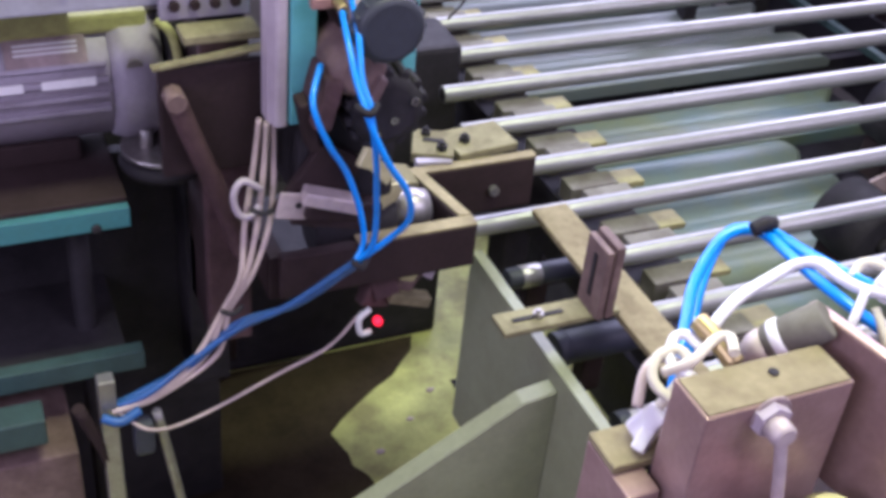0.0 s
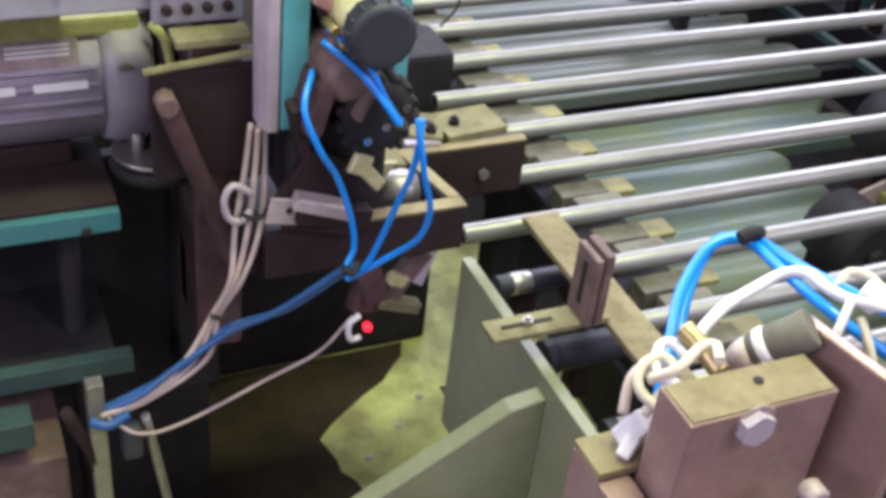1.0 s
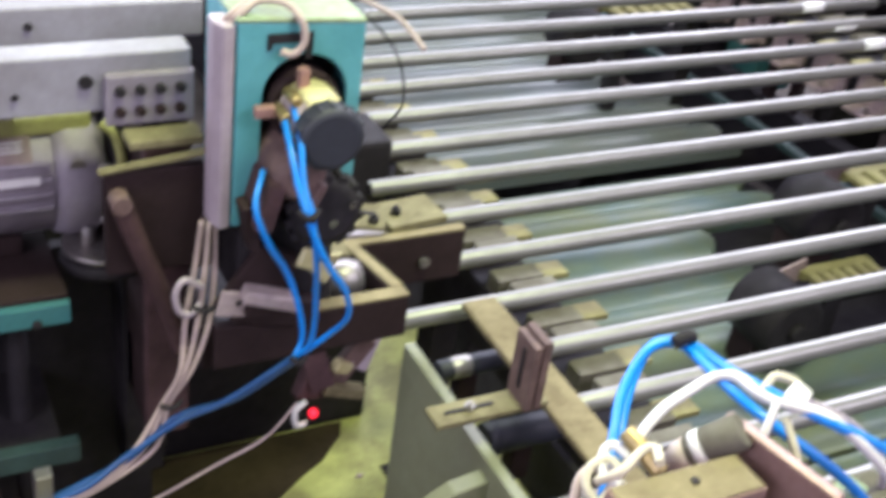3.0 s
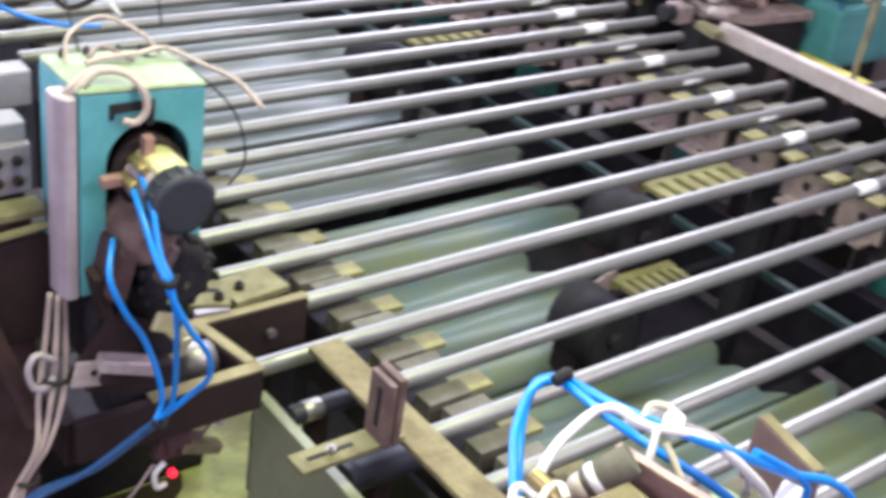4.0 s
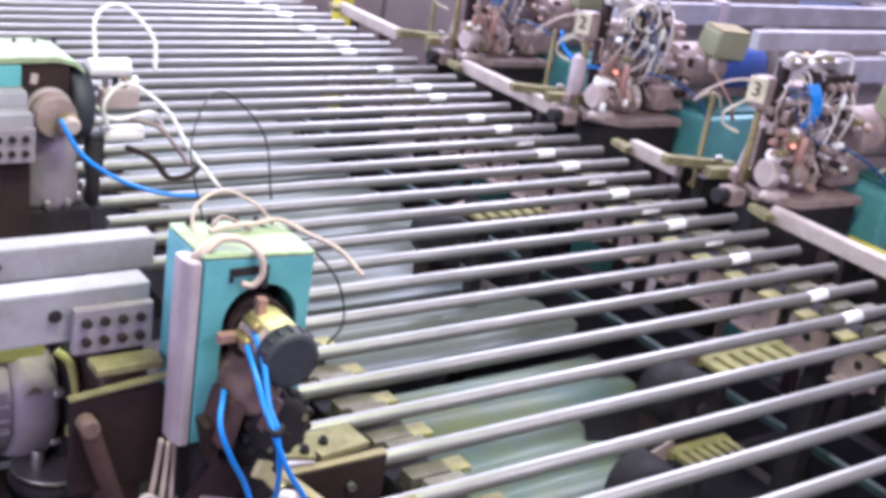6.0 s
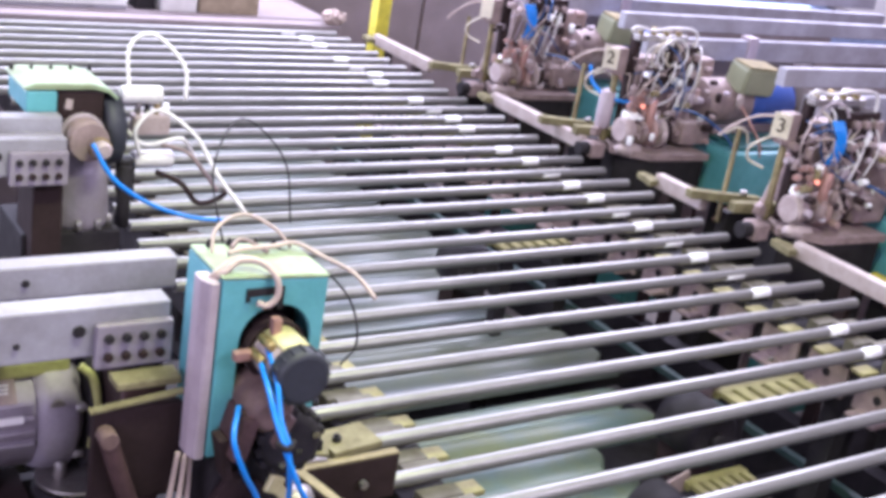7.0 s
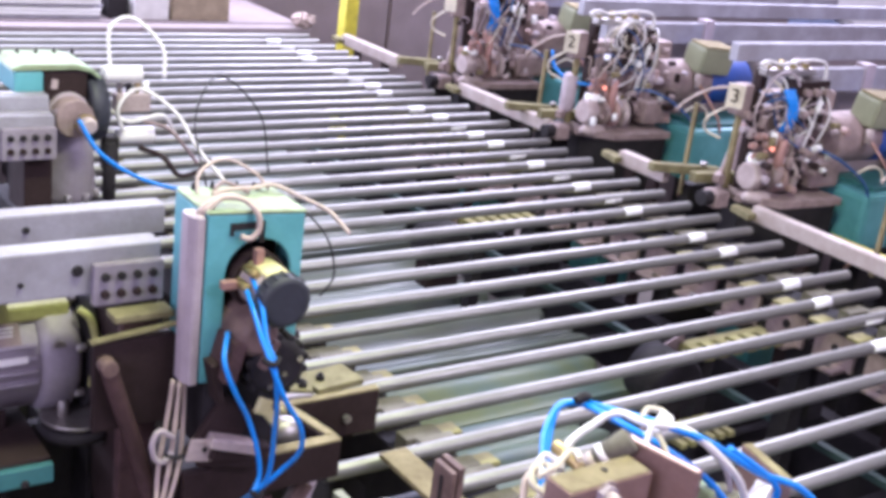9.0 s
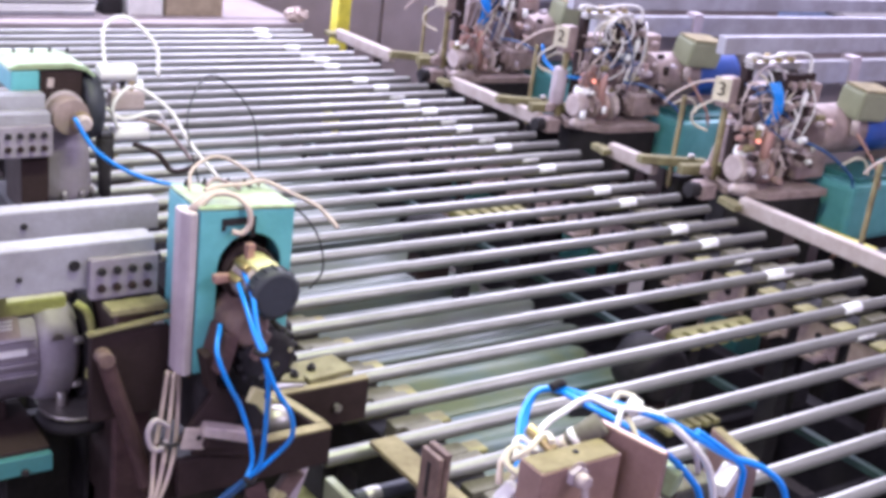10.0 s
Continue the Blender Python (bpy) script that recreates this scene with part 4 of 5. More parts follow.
# ---- near head: brown block and its hoses ----
def near_block():
    n = thing("clamp_block", "browned steel clamp block with a hex bolt", "clamp block")
    block = part("block", bx(-0.267, -0.176, -0.750, -0.719, 1.325, 1.436, 0.0012), M_brownblock, n)
    # thin olive skin paints the yellow-green overhead light onto the block's top
    part("top_face", bx(-0.2655, -0.1775, -0.7485, -0.7205, 1.4362, 1.4372, 0.0003), M_olive, n, "top face with the yellow-green overhead light in its olive colour")
    part("bolt_hole", rod("z", 1.4373, 1.4385, 0.003, (-0.215, -0.732, 0), 10), M_dark, block)
    part("hex_bolt", lathe([(-0.757, 0.0102), (-0.749, 0.0105)], "y", 6, (-0.229, 0, 1.428), smooth=False), M_lilac, n)
    part("hex_seat", rod("y", -0.7515, -0.7495, 0.012, (-0.227, 0, 1.428), 16), M_dustdark, n)
    part("side_plate", bx(-0.290, -0.270, -0.735, -0.690, 1.25, 1.372, 0.0015), M_brownblock, n, "brown grooved side plate")
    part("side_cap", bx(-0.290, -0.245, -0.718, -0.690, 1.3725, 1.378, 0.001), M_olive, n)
    for i in range(3):
        part("groove", bx(-0.267 + i * 0.005, -0.2645 + i * 0.005, -0.7195, -0.7175, 1.345, 1.372, 0), M_dark, n)
    part("stand", bx(-0.215, -0.10, -0.717, -0.68, 0.30, 1.30, 0.004), M_cast, n)
    part("cross_arm", bx(-0.262, -0.06, -0.748, -0.69, 1.28, 1.31, 0.003), M_cast, n)
    a, b = Vector((-0.202, -0.690, 1.408)), Vector((-0.168, -0.712, 1.446))
    way = (b - a).normalized()
    turn = Matrix.Translation(a) @ way.to_track_quat("X", "Z").to_matrix().to_4x4()
    part("rod_end", put(lathe([(0.0, 0.003), (0.012, 0.010), (0.02, 0.011)], "x", 18), turn), M_dust, n)
    part("cylinder_body", put(rod("x", 0.020, 0.056, 0.0115, (0, 0, 0), 24), turn), M_block, n)
    part("white_band", put(rod("x", 0.024, 0.032, 0.0121, (0, 0, 0), 24), turn), M_white, n, "white band")
    part("pivot", bx(-0.20, -0.185, -0.70, -0.68, 1.30, 1.415, 0.003), M_cast, n)
    part("back_plate", put(bx(-0.004, 0.004, -0.042, 0.042, -0.10, 0.0, 0.002), pose(-0.155, -0.735, 1.444, 0, 0, 12)), M_brownblock, n, "brown back plate")
    part("brass_stub", sweep([(-0.234, -0.688, 1.442), (-0.230, -0.702, 1.438), (-0.226, -0.716, 1.432)], 0.0058, 12), M_brass, n, "brass stub")
    part("white_tape", put(bx(-0.010, 0.010, -0.007, 0.007, -0.012, 0.010, 0.003), pose(-0.259, -0.703, 1.390, 24, 24, 20)), M_white, n, "wrapped white tape")
    part("tape_flap", put(bx(-0.007, 0.009, -0.004, 0.004, -0.009, 0.009, 0.002), pose(-0.266, -0.708, 1.384, 10, 50, 40)), M_white, n)
    part("arm", put(bx(-0.012, 0.05, -0.008, 0.008, -0.01, 0.01, 0.002), pose(-0.145, -0.752, 1.30, 0, 0, 10)), M_olive, n)
    part("wing_plate", put(bx(-0.006, 0.006, -0.036, 0.036, -0.09, 0.0, 0.0015), pose(0.048, -0.699, 1.368, 0, 0, -14)), M_brownblock, n)
    # same painted top light on the wing plate
    part("wing_rim", put(bx(-0.0055, 0.0055, -0.0355, 0.0355, 0.0002, 0.0012, 0.0003), pose(0.048, -0.699, 1.368, 0, 0, -14)), M_olive, n)
    part("wing_post", bx(-0.10, 0.06, -0.715, -0.685, 1.255, 1.285, 0.003), M_cast, n)
    return n


near_block()


def near_cables():
    c = thing("near_cable_loops", "looped white and cream cables over the clamp block", "cable")
    def cord(r, m, *pts):
        part("cable", sweep(pts, r), m, c)
    cord(0.0036, M_white, (-0.219, -0.685, 1.412), (-0.211, -0.675, 1.42), (-0.185, -0.661, 1.425), (-0.156, -0.652, 1.427), (-0.139, -0.652, 1.433), (-0.132, -0.664, 1.440), (-0.130, -0.690, 1.443), (-0.108, -0.722, 1.447), (-0.077, -0.745, 1.420), (-0.049, -0.75, 1.386), (-0.03, -0.75, 1.33), (-0.03, -0.745, 1.25))
    cord(0.0028, M_white, (-0.129, -0.697, 1.445), (-0.140, -0.705, 1.432), (-0.152, -0.712, 1.416), (-0.158, -0.715, 1.40))
    cord(0.0028, M_cream, (-0.125, -0.704, 1.437), (-0.128, -0.722, 1.425), (-0.128, -0.735, 1.405), (-0.118, -0.742, 1.382), (-0.105, -0.745, 1.365))
    cord(0.0030, M_cream, (-0.128, -0.683, 1.444), (-0.118, -0.680, 1.450), (-0.109, -0.690, 1.450), (-0.112, -0.702, 1.446))
    cord(0.0030, M_cream, (-0.259, -0.72, 1.415), (-0.266, -0.704, 1.42), (-0.26, -0.694, 1.427), (-0.247, -0.693, 1.429), (-0.246, -0.704, 1.428), (-0.258, -0.711, 1.42), (-0.266, -0.712, 1.41))
    cord(0.0030, M_white, (-0.252, -0.716, 1.43), (-0.254, -0.699, 1.426), (-0.245, -0.686, 1.43), (-0.239, -0.688, 1.433), (-0.237, -0.700, 1.433))
    cord(0.0030, M_cream, (-0.260, -0.702, 1.424), (-0.25, -0.710, 1.436), (-0.234, -0.704, 1.441), (-0.227, -0.707, 1.444), (-0.232, -0.719, 1.444))
    cord(0.0030, M_beige, (-0.270, -0.700, 1.40), (-0.262, -0.690, 1.415), (-0.250, -0.688, 1.42), (-0.243, -0.70, 1.42))
    cord(0.0028, M_lilac, (-0.112, -0.70, 1.446), (-0.085, -0.70, 1.43), (-0.055, -0.705, 1.41), (-0.03, -0.715, 1.38), (-0.02, -0.72, 1.33))
    part("knot", put(bx(-0.010, 0.010, -0.007, 0.007, -0.006, 0.006, 0.004), pose(-0.115, -0.698, 1.446, 20, 0, 30)), M_white, c)
    part("green_lump", put(bx(-0.016, 0.016, -0.010, 0.010, -0.018, 0.010, 0.004), pose(-0.085, -0.735, 1.385, 10, 10, 30)), M_tealtop, c, "pale green valve")
    part("white_plug", put(bx(-0.016, 0.016, -0.008, 0.008, -0.009, 0.009, 0.003), pose(-0.018, -0.745, 1.368, 0, -20, 20)), M_white, c)
    part("valve_body", bx(-0.075, -0.015, -0.735, -0.70, 1.25, 1.362, 0.004), M_block, c)
    h = thing("near_blue_hoses", "arched blue air hoses with a black tie", "hose")
    for pts in ([(-0.235, -0.685, 1.37), (-0.223, -0.669, 1.395), (-0.207, -0.648, 1.404), (-0.187, -0.624, 1.411), (-0.154, -0.599, 1.417), (-0.129, -0.592, 1.415), (-0.12, -0.603, 1.416), (-0.135, -0.655, 1.431), (-0.133, -0.70, 1.433), (-0.105, -0.730, 1.415), (-0.076, -0.745, 1.388), (-0.052, -0.75, 1.35), (-0.045, -0.75, 1.26)],
                [(-0.220, -0.68, 1.365), (-0.207, -0.655, 1.395), (-0.177, -0.619, 1.409), (-0.145, -0.593, 1.415), (-0.122, -0.585, 1.411), (-0.113, -0.596, 1.414), (-0.127, -0.655, 1.436), (-0.122, -0.70, 1.446), (-0.095, -0.732, 1.440), (-0.016, -0.738, 1.392), (0.038, -0.748, 1.368), (0.075, -0.755, 1.328), (0.09, -0.755, 1.24)]):
        part("hose", sweep(pts, 0.0036), M_blue, h)
    part("hose", sweep([(-0.060, -0.733, 1.425), (-0.020, -0.738, 1.398), (0.008, -0.742, 1.375), (0.014, -0.742, 1.35), (0.015, -0.74, 1.25)], 0.0034), M_blue, h)
    part("tie", sweep([(-0.131, -0.600, 1.421), (-0.122, -0.600, 1.424), (-0.113, -0.596, 1.420)], 0.005), M_dark, h)
    return h


near_cables()


def near_rocker():
    r = thing("rocker_lever", "small grey rocker lever below the bolt", "lever", at=(-0.224, -0.764, 1.38))
    part("stem", sweep([(-0.005, 0.002, 0.048), (-0.002, -0.002, 0.025), (0.002, -0.004, 0.0)], 0.0034), M_dust, r)
    part("head", rod("y", -0.006, 0.006, 0.0070, (-0.006, 0.002, 0.048), 14), M_dust, r)
    part("hub", lathe([(-0.02, 0.020), (-0.006, 0.024), (0.0, 0.022), (0.004, 0.012)], "z", 22, (0.0, -0.012, -0.012)), M_copper, r)
    part("cup", lathe([(-0.02, 0.016), (-0.002, 0.018), (0.004, 0.012)], "z", 22, (0.038, -0.012, -0.014)), M_yellow, r)
    return r


ROCKER = near_rocker()


# ---- second left head ----
def second_head(y):
    h = thing("drilling_unit", "second drilling head with teal cover, brown flange and white cylinders", "drill head", "left drill heads")
    part("cover", bx(-0.250, -0.196, y - 0.004, y + 0.12, 1.362, 1.403, 0.005), M_teal, h, "teal side cover")
    for i in range(5):
        part("screw", hexnut(-0.25 + i * 0.035, y + 0.1, 1.414, 0.004, 0.005), M_dark, h)
    top = prism([(-0.255, 1.404), (-0.255, 1.409), (-0.235, 1.416), (-0.135, 1.416), (-0.105, 1.408), (-0.088, 1.392), (-0.088, 1.385), (-0.108, 1.400), (-0.135, 1.406)], y - 0.006, y + 0.125, "xz", 0.0015)
    part("cover_top", top, M_tealtop, h, "pale green rounded top")
    part("dark_box", bx(-0.195, -0.112, y + 0.0, y + 0.12, 1.28, 1.402, 0.004), M_cast, h)
    part("box_tag", put(bx(-0.006, 0.006, -0.001, 0.001, -0.009, 0.009, 0), pose(-0.175, y - 0.0015, 1.378, 0, 8, 0)), M_dust, h)
    part("flange", rod("y", -0.05, 0.0, 0.036, (-0.150, y, 1.322), 22), M_dustdark, h)
    part("flange_rim", rod("y", -0.012, 0.0, 0.041, (-0.150, y, 1.322), 22), M_lilac, h)
    part("shaft", lathe([(-0.085, 0.012), (-0.078, 0.017), (-0.05, 0.018)], "y", 18, (-0.135, y, 1.315)), M_dust, h)
    part("lock_ring", lathe([(-0.068, 0.0205), (-0.062, 0.0205)], "y", 18, (-0.135, y, 1.315)), M_brass, h)
    part("gear_body", lathe([(1.14, 0.052), (1.16, 0.058), (1.25, 0.050), (1.285, 0.036)], "z", 20, (-0.145, y + 0.02, 0)), M_motor, h)
    for k in range(4):
        part("case_bolt", rod("z", 1.15, 1.17, 0.007, (-0.145 + 0.06 * math.cos(-0.6 - 0.6 * k), y + 0.02 + 0.06 * math.sin(-0.6 - 0.6 * k), 0), 8), M_steel, h)
    part("gear_plate", bx(-0.22, -0.10, y + 0.05, y + 0.1, 1.15, 1.30, 0.008), M_cast, h)
    part("base", bx(-0.26, -0.08, y - 0.04, y + 0.12, 0.95, 1.15, 0.006), M_dark, h)
    part("column", bx(-0.26, -0.12, y, y + 0.1, 0.25, 0.95, 0.004), M_cast, h)
    part("side_disc", lathe([(-0.111, 0.068), (-0.10, 0.072), (-0.075, 0.066), (-0.066, 0.045)], "x", 24, (0, y + 0.04, 1.322)), M_rubber, h, "black round cover")
    part("disc_lug", bx(-0.075, -0.045, y + 0.0, y + 0.03, 1.20, 1.27, 0.005), M_dark, h)
    part("guide_rod", rod("z", 1.14, 1.26, 0.013, (-0.065, y - 0.0, 0), 14), M_dark, h)
    for dz, dx in ((1.39, 0.0), (1.265, 0.03)):
        part("air_cylinder", rod("x", -0.075 + dx, 0.0 + dx, 0.017, (0, y + 0.02, dz), 18), M_white, h, "white air cylinder")
    part("white_hose", sweep([(-0.06, y + 0.02, 1.39), (-0.05, y + 0.06, 1.47), (0.0, y + 0.07, 1.49), (0.05, y + 0.04, 1.44), (0.05, y + 0.02, 1.38)], 0.004), M_white, h)
    part("white_hose", sweep([(-0.04, y, 1.28), (-0.05, y, 1.33), (0.0, y + 0.02, 1.36), (0.06, y - 0.02, 1.32), (0.09, y - 0.06, 1.26), (0.13, y - 0.12, 1.2)], 0.004), M_white, h)
    part("white_hose", sweep([(-0.07, y + 0.02, 1.33), (-0.03, y, 1.30), (0.04, y, 1.31), (0.07, y, 1.27)], 0.004), M_white, h)
    part("blue_hose", sweep([(-0.155, y - 0.08, 1.33), (-0.12, y - 0.10, 1.27), (-0.05, y - 0.1, 1.22), (0.03, y - 0.10, 1.19), (0.1, y - 0.1, 1.18)], 0.004), M_blue, h)
    part("valve_bank", bx(-0.05, 0.02, y + 0.01, y + 0.04, 1.315, 1.352, 0.004), M_dust, h)
    for k in range(4):
        part("valve_stub", rod("z", 1.352, 1.372, 0.006, (-0.04 + 0.018 * k, y + 0.025, 0), 10), (M_steel, M_dark, M_brass, M_sticker)[k], h)
    part("dark_lead", sweep([(-0.01, y - 0.01, 1.25), (0.03, y - 0.04, 1.235), (0.06, y - 0.05, 1.20), (0.10, y - 0.06, 1.21), (0.12, y - 0.06, 1.235)], 0.0055), M_cast, h)
    part("dark_lead", sweep([(0.0, y + 0.0, 1.30), (0.05, y - 0.01, 1.285), (0.08, y - 0.03, 1.25), (0.10, y - 0.05, 1.22)], 0.004), M_dustdark, h)
    part("lamp", lathe([(0, 0.008), (0.008, 0.006)], "y", 12, (-0.10, y - 0.06, 1.08)), M_ledo, h, "lit orange lamp")
    return h


second_head(0.86)
slide_bars(0.755, "pair of grey painted slide bars carrying the second head", -0.20, 0.004, 0.066)


# ---- right side ----
def guard_rail(y0, y1, x=1.955):
    r = thing("guide_rail", "dusty beige steel guide rail along the tube ends", "rail", "guide rails at the tube ends")
    part("bar", bx(x - 0.016, x + 0.016, y0, y1, 0.905, 0.955, 0.006), M_pinkrail, r)
    part("tip", prism([(x - 0.05, y1 - 0.02), (x + 0.014, y1 - 0.02), (x + 0.0, y1 + 0.07), (x - 0.03, y1 + 0.07)], 0.915, 0.935), M_plate, r)
    n = max(2, int((y1 - y0) / 0.4))
    for i in range(n):
        y = y0 + (y1 - y0) * (i + 0.5) / n
        part("post", bx(x - 0.01, x + 0.012, y - 0.02, y + 0.02, 0.3, 0.905), M_cast, r)
    return r


for a, b in ((-0.75, 0.90), (1.28, 1.50), (1.89, 2.46), (2.92, 3.4)):
    guard_rail(a, b)


def loop(cx, y, cz, r, lean, turns=1.0, start=0.0, n=9):
    """Points of a round cable loop standing across x."""
    return [(cx + r * math.cos(start + 2 * math.pi * turns * i / n), y + lean * i / n, cz + r * math.sin(start + 2 * math.pi * turns * i / n)) for i in range(n + 1)]


def right_head(y, seed, number):
    rnd = random.Random(seed)
    h = thing("drilling_unit", "grimy drilling unit with teal base, copper fittings and loose cables", "drill head", "right drill heads")
    f = y - 0.06
    # pan, base and backs
    part("pan", prism([(1.99, y - 0.05), (2.09, y - 0.15), (2.355, y - 0.17), (2.355, y + 0.1), (2.06, y + 0.1)], 0.925, 0.95), M_dustdark, h, "dusty brown pan")
    part("pan_apron", prism([(2.03, y - 0.04), (2.11, y - 0.155), (2.35, y - 0.155), (2.35, y + 0.08), (2.08, y + 0.08)], 0.62, 0.924), M_dark, h)
    part("base", bx(2.16, 2.34, y - 0.10, y + 0.06, 0.30, 0.62, 0.01), M_tealmid, h, "teal painted base")
    part("side_box", bx(2.42, 2.90, y - 0.22, y - 0.01, 0.77, 0.965, 0.02), M_teal, h, "teal painted gear box")
    part("side_lid", bx(2.48, 2.86, y - 0.19, y - 0.02, 0.9655, 0.98, 0.004), M_tealmid, h)
    part("box_stand", bx(2.56, 2.80, y - 0.16, y - 0.04, 0.0, 0.77, 0.006), M_dark, h)
    part("rear_guard", bx(2.62, 4.4, y + 0.30, y + 0.33, 0.1, 1.2, 0.004), M_cabinet, h)
    part("panel_post", bx(2.034, 2.044, y + 0.22, y + 0.235, 0.86, 1.17, 0.002), M_olive, h)
    part("panel_foot", bx(2.05, 2.30, y + 0.20, y + 0.24, 0.30, 0.899, 0.006), M_dark, h)
    part("dark_back", bx(2.14, 2.52, y + 0.06, y + 0.13, 0.95, 1.24, 0.012), M_dustdark, h)
    # arms that close on the tube
    if y > 0.5:
        part("arm", prism([(1.88, y + 0.215), (1.885, y + 0.245), (2.09, y + 0.145), (2.09, y + 0.11)], 0.950, 0.978), M_plate, h)
        part("arm", prism([(1.93, y + 0.075), (1.93, y + 0.105), (2.10, y + 0.075), (2.10, y + 0.035)], 0.952, 0.984), M_plate, h)
        part("arm_pin", rod("z", 0.978, 0.992, 0.012, (2.04, y + 0.15, 0), 12), M_steel, h)
    part("arm_end", rod("x", 1.885, 1.925, 0.024, (0, y + 0.0, 0.93), 16), M_dark, h)
    part("arm_block", bx(1.925, 1.985, y - 0.03, y + 0.03, 0.90, 0.952, 0.006), M_dustdark, h)
    part("shoe", put(lathe([(-0.05, 0.008), (-0.03, 0.022), (0.04, 0.026), (0.06, 0.010)], "x", 18), pose(2.04, y - 0.08, 0.945, 0, 6, -8)), M_dust, h, "worn pale steel shoe")
    part("clamp_jaw", put(bx(-0.04, 0.04, -0.012, 0.012, -0.014, 0.014, 0.005), pose(1.985, y + 0.03, 0.985, 0, 0, 30)), M_dustdark, h)
    # spindle with its ring and discs
    part("bearing", lathe([(-0.03, 0.038), (-0.02, 0.044), (0.015, 0.044), (0.02, 0.028), (-0.012, 0.026)], "x", 24, (2.03, f, 1.012)), M_dust, h, "pale worn bearing ring")
    part("bearing_cap", lathe([(0, 0.020), (0.010, 0.030), (0.03, 0.026)], "z", 18, (2.045, f + 0.01, 1.045)), M_sticker, h, "white cap")
    part("spindle", rod("x", 2.03, 2.40, 0.024, (0, f, 1.008), 20), M_dustdark, h)
    for x, r, m in ((2.085, 0.046, M_dustdark), (2.125, 0.052, M_dustpink), (2.165, 0.058, M_dust), (2.20, 0.044, M_cast)):
        part("disc", lathe([(0, r * 0.8), (0.006, r), (0.016, r), (0.024, r * 0.72)], "x", 22, (x, f, 1.006)), m, h)
    part("gear_case", bx(2.26, 2.40, f - 0.05, f + 0.05, 0.966, 1.05, 0.012), M_dustdark, h)
    part("grease_cup", rod("z", 1.05, 1.085, 0.016, (2.30, f, 0), 14), M_dust, h)
    part("grease_cup", rod("z", 1.05, 1.07, 0.012, (2.36, f - 0.02, 0), 14), M_sticker, h)
    # upright, valves and copper fittings
    part("post", bx(2.045, 2.075, y - 0.005, y + 0.025, 0.95, 1.33, 0.003), M_cast, h)
    part("post", bx(2.215, 2.24, y + 0.0, y + 0.03, 0.95, 1.36, 0.003), M_dustdark, h)
    part("valve_block", bx(2.15, 2.30, f - 0.01, y + 0.0, 1.17, 1.31, 0.006), M_cast, h, "dark brown valve block")
    for i in range(3):
        part("valve_cap", rod("y", -0.022, 0.0, 0.013, (2.18 + i * 0.045, f - 0.01, 1.275), 14), M_dustdark, h)
        part("valve_plug", rod("y", -0.018, 0.0, 0.009, (2.18 + i * 0.045, f - 0.01, 1.215), 12), M_dust, h)
    part("manifold", bx(2.03, 2.26, y - 0.035, y + 0.0, 1.318, 1.340, 0.004), M_steel, h)
    for i in range(4):
        x = 2.045 + i * 0.06
        part("elbow", rod("z", 1.34, 1.365, 0.009, (x, y - 0.018, 0), 10), (M_white, M_brass, M_sticker, M_dust)[i], h)
        part("elbow_nut", lathe([(0, 0.012), (0.012, 0.012)], "z", 6, (x, y - 0.018, 1.34), smooth=False), M_brass, h)
    if number == "2":
        part("cylinder", lathe([(0.99, 0.020), (1.0, 0.028), (1.12, 0.028), (1.13, 0.016)], "z", 18, (2.005, y + 0.035, 0)), M_lilac, h, "pale air cylinder")
    else:
        part("link_rod", put(rod("z", -0.09, 0.09, 0.008, (0, 0, 0), 12), pose(2.01, y + 0.03, 1.06, 6, 10, 0)), M_dust, h)
        part("rod_end", rod("y", -0.014, 0.014, 0.016, (1.995, y + 0.03, 0.975), 14), M_dustdark, h)
    part("cylinder", rod("z", 0.99, 1.13, 0.016, (2.11, y - 0.085, 0), 18), M_copper, h)
    for i in range(9):
        x, z = 2.035 + 0.03 * (i % 3), 1.075 + 0.028 * (i // 3)
        x, yy, z = x + rnd.uniform(-0.008, 0.008), f + rnd.uniform(-0.015, 0.02), z + rnd.uniform(-0.008, 0.008)
        ax = "xyz"[i % 3]
        at = [x, yy, z]
        o = at["xyz".index(ax)]
        at["xyz".index(ax)] = 0
        nut = part("copper_fitting", rod(ax, o - 0.016, o + 0.016, 0.0085, at, 10), M_copper, h)
        part("union", lathe([(o - 0.005, 0.012), (o + 0.005, 0.012)], ax, 6, at, smooth=False), M_dustpink, nut)
    # motor and box behind
    part("motor_body", rod("x", 2.40, 2.62, 0.085, (0, y + 0.0, 1.10), 24), M_dustdark, h, "grimy brown motor body")
    part("motor", lathe([(2.62, 0.08), (2.64, 0.088), (2.84, 0.088), (2.86, 0.07)], "x", 26, (0, y + 0.0, 1.10)), M_bluedark, h, "blue motor")
    part("motor_box", put(bx(-0.085, 0.085, -0.05, 0.05, -0.05, 0.05, 0.012), pose(2.60, y - 0.06, 1.20, 8, 4, 0)), M_railgreen, h, "grey-green terminal box")
    part("box_lid", put(bx(-0.08, 0.08, -0.045, 0.045, 0.0502, 0.058, 0.003), pose(2.60, y - 0.06, 1.20, 8, 4, 0)), M_olive, h)
    part("box_gland", rod("z", 1.10, 1.15, 0.014, (2.52, y - 0.10, 0), 12), M_dust, h)
    part("slide_bar", bx(2.20, 4.6, y + 0.24, y + 0.275, 1.30, 1.36, 0.003), M_bar, h, "grey slide bar")
    part("slide_bar", bx(2.26, 4.6, y + 0.16, y + 0.20, 1.21, 1.29, 0.003), M_bar, h, "grey slide bar")
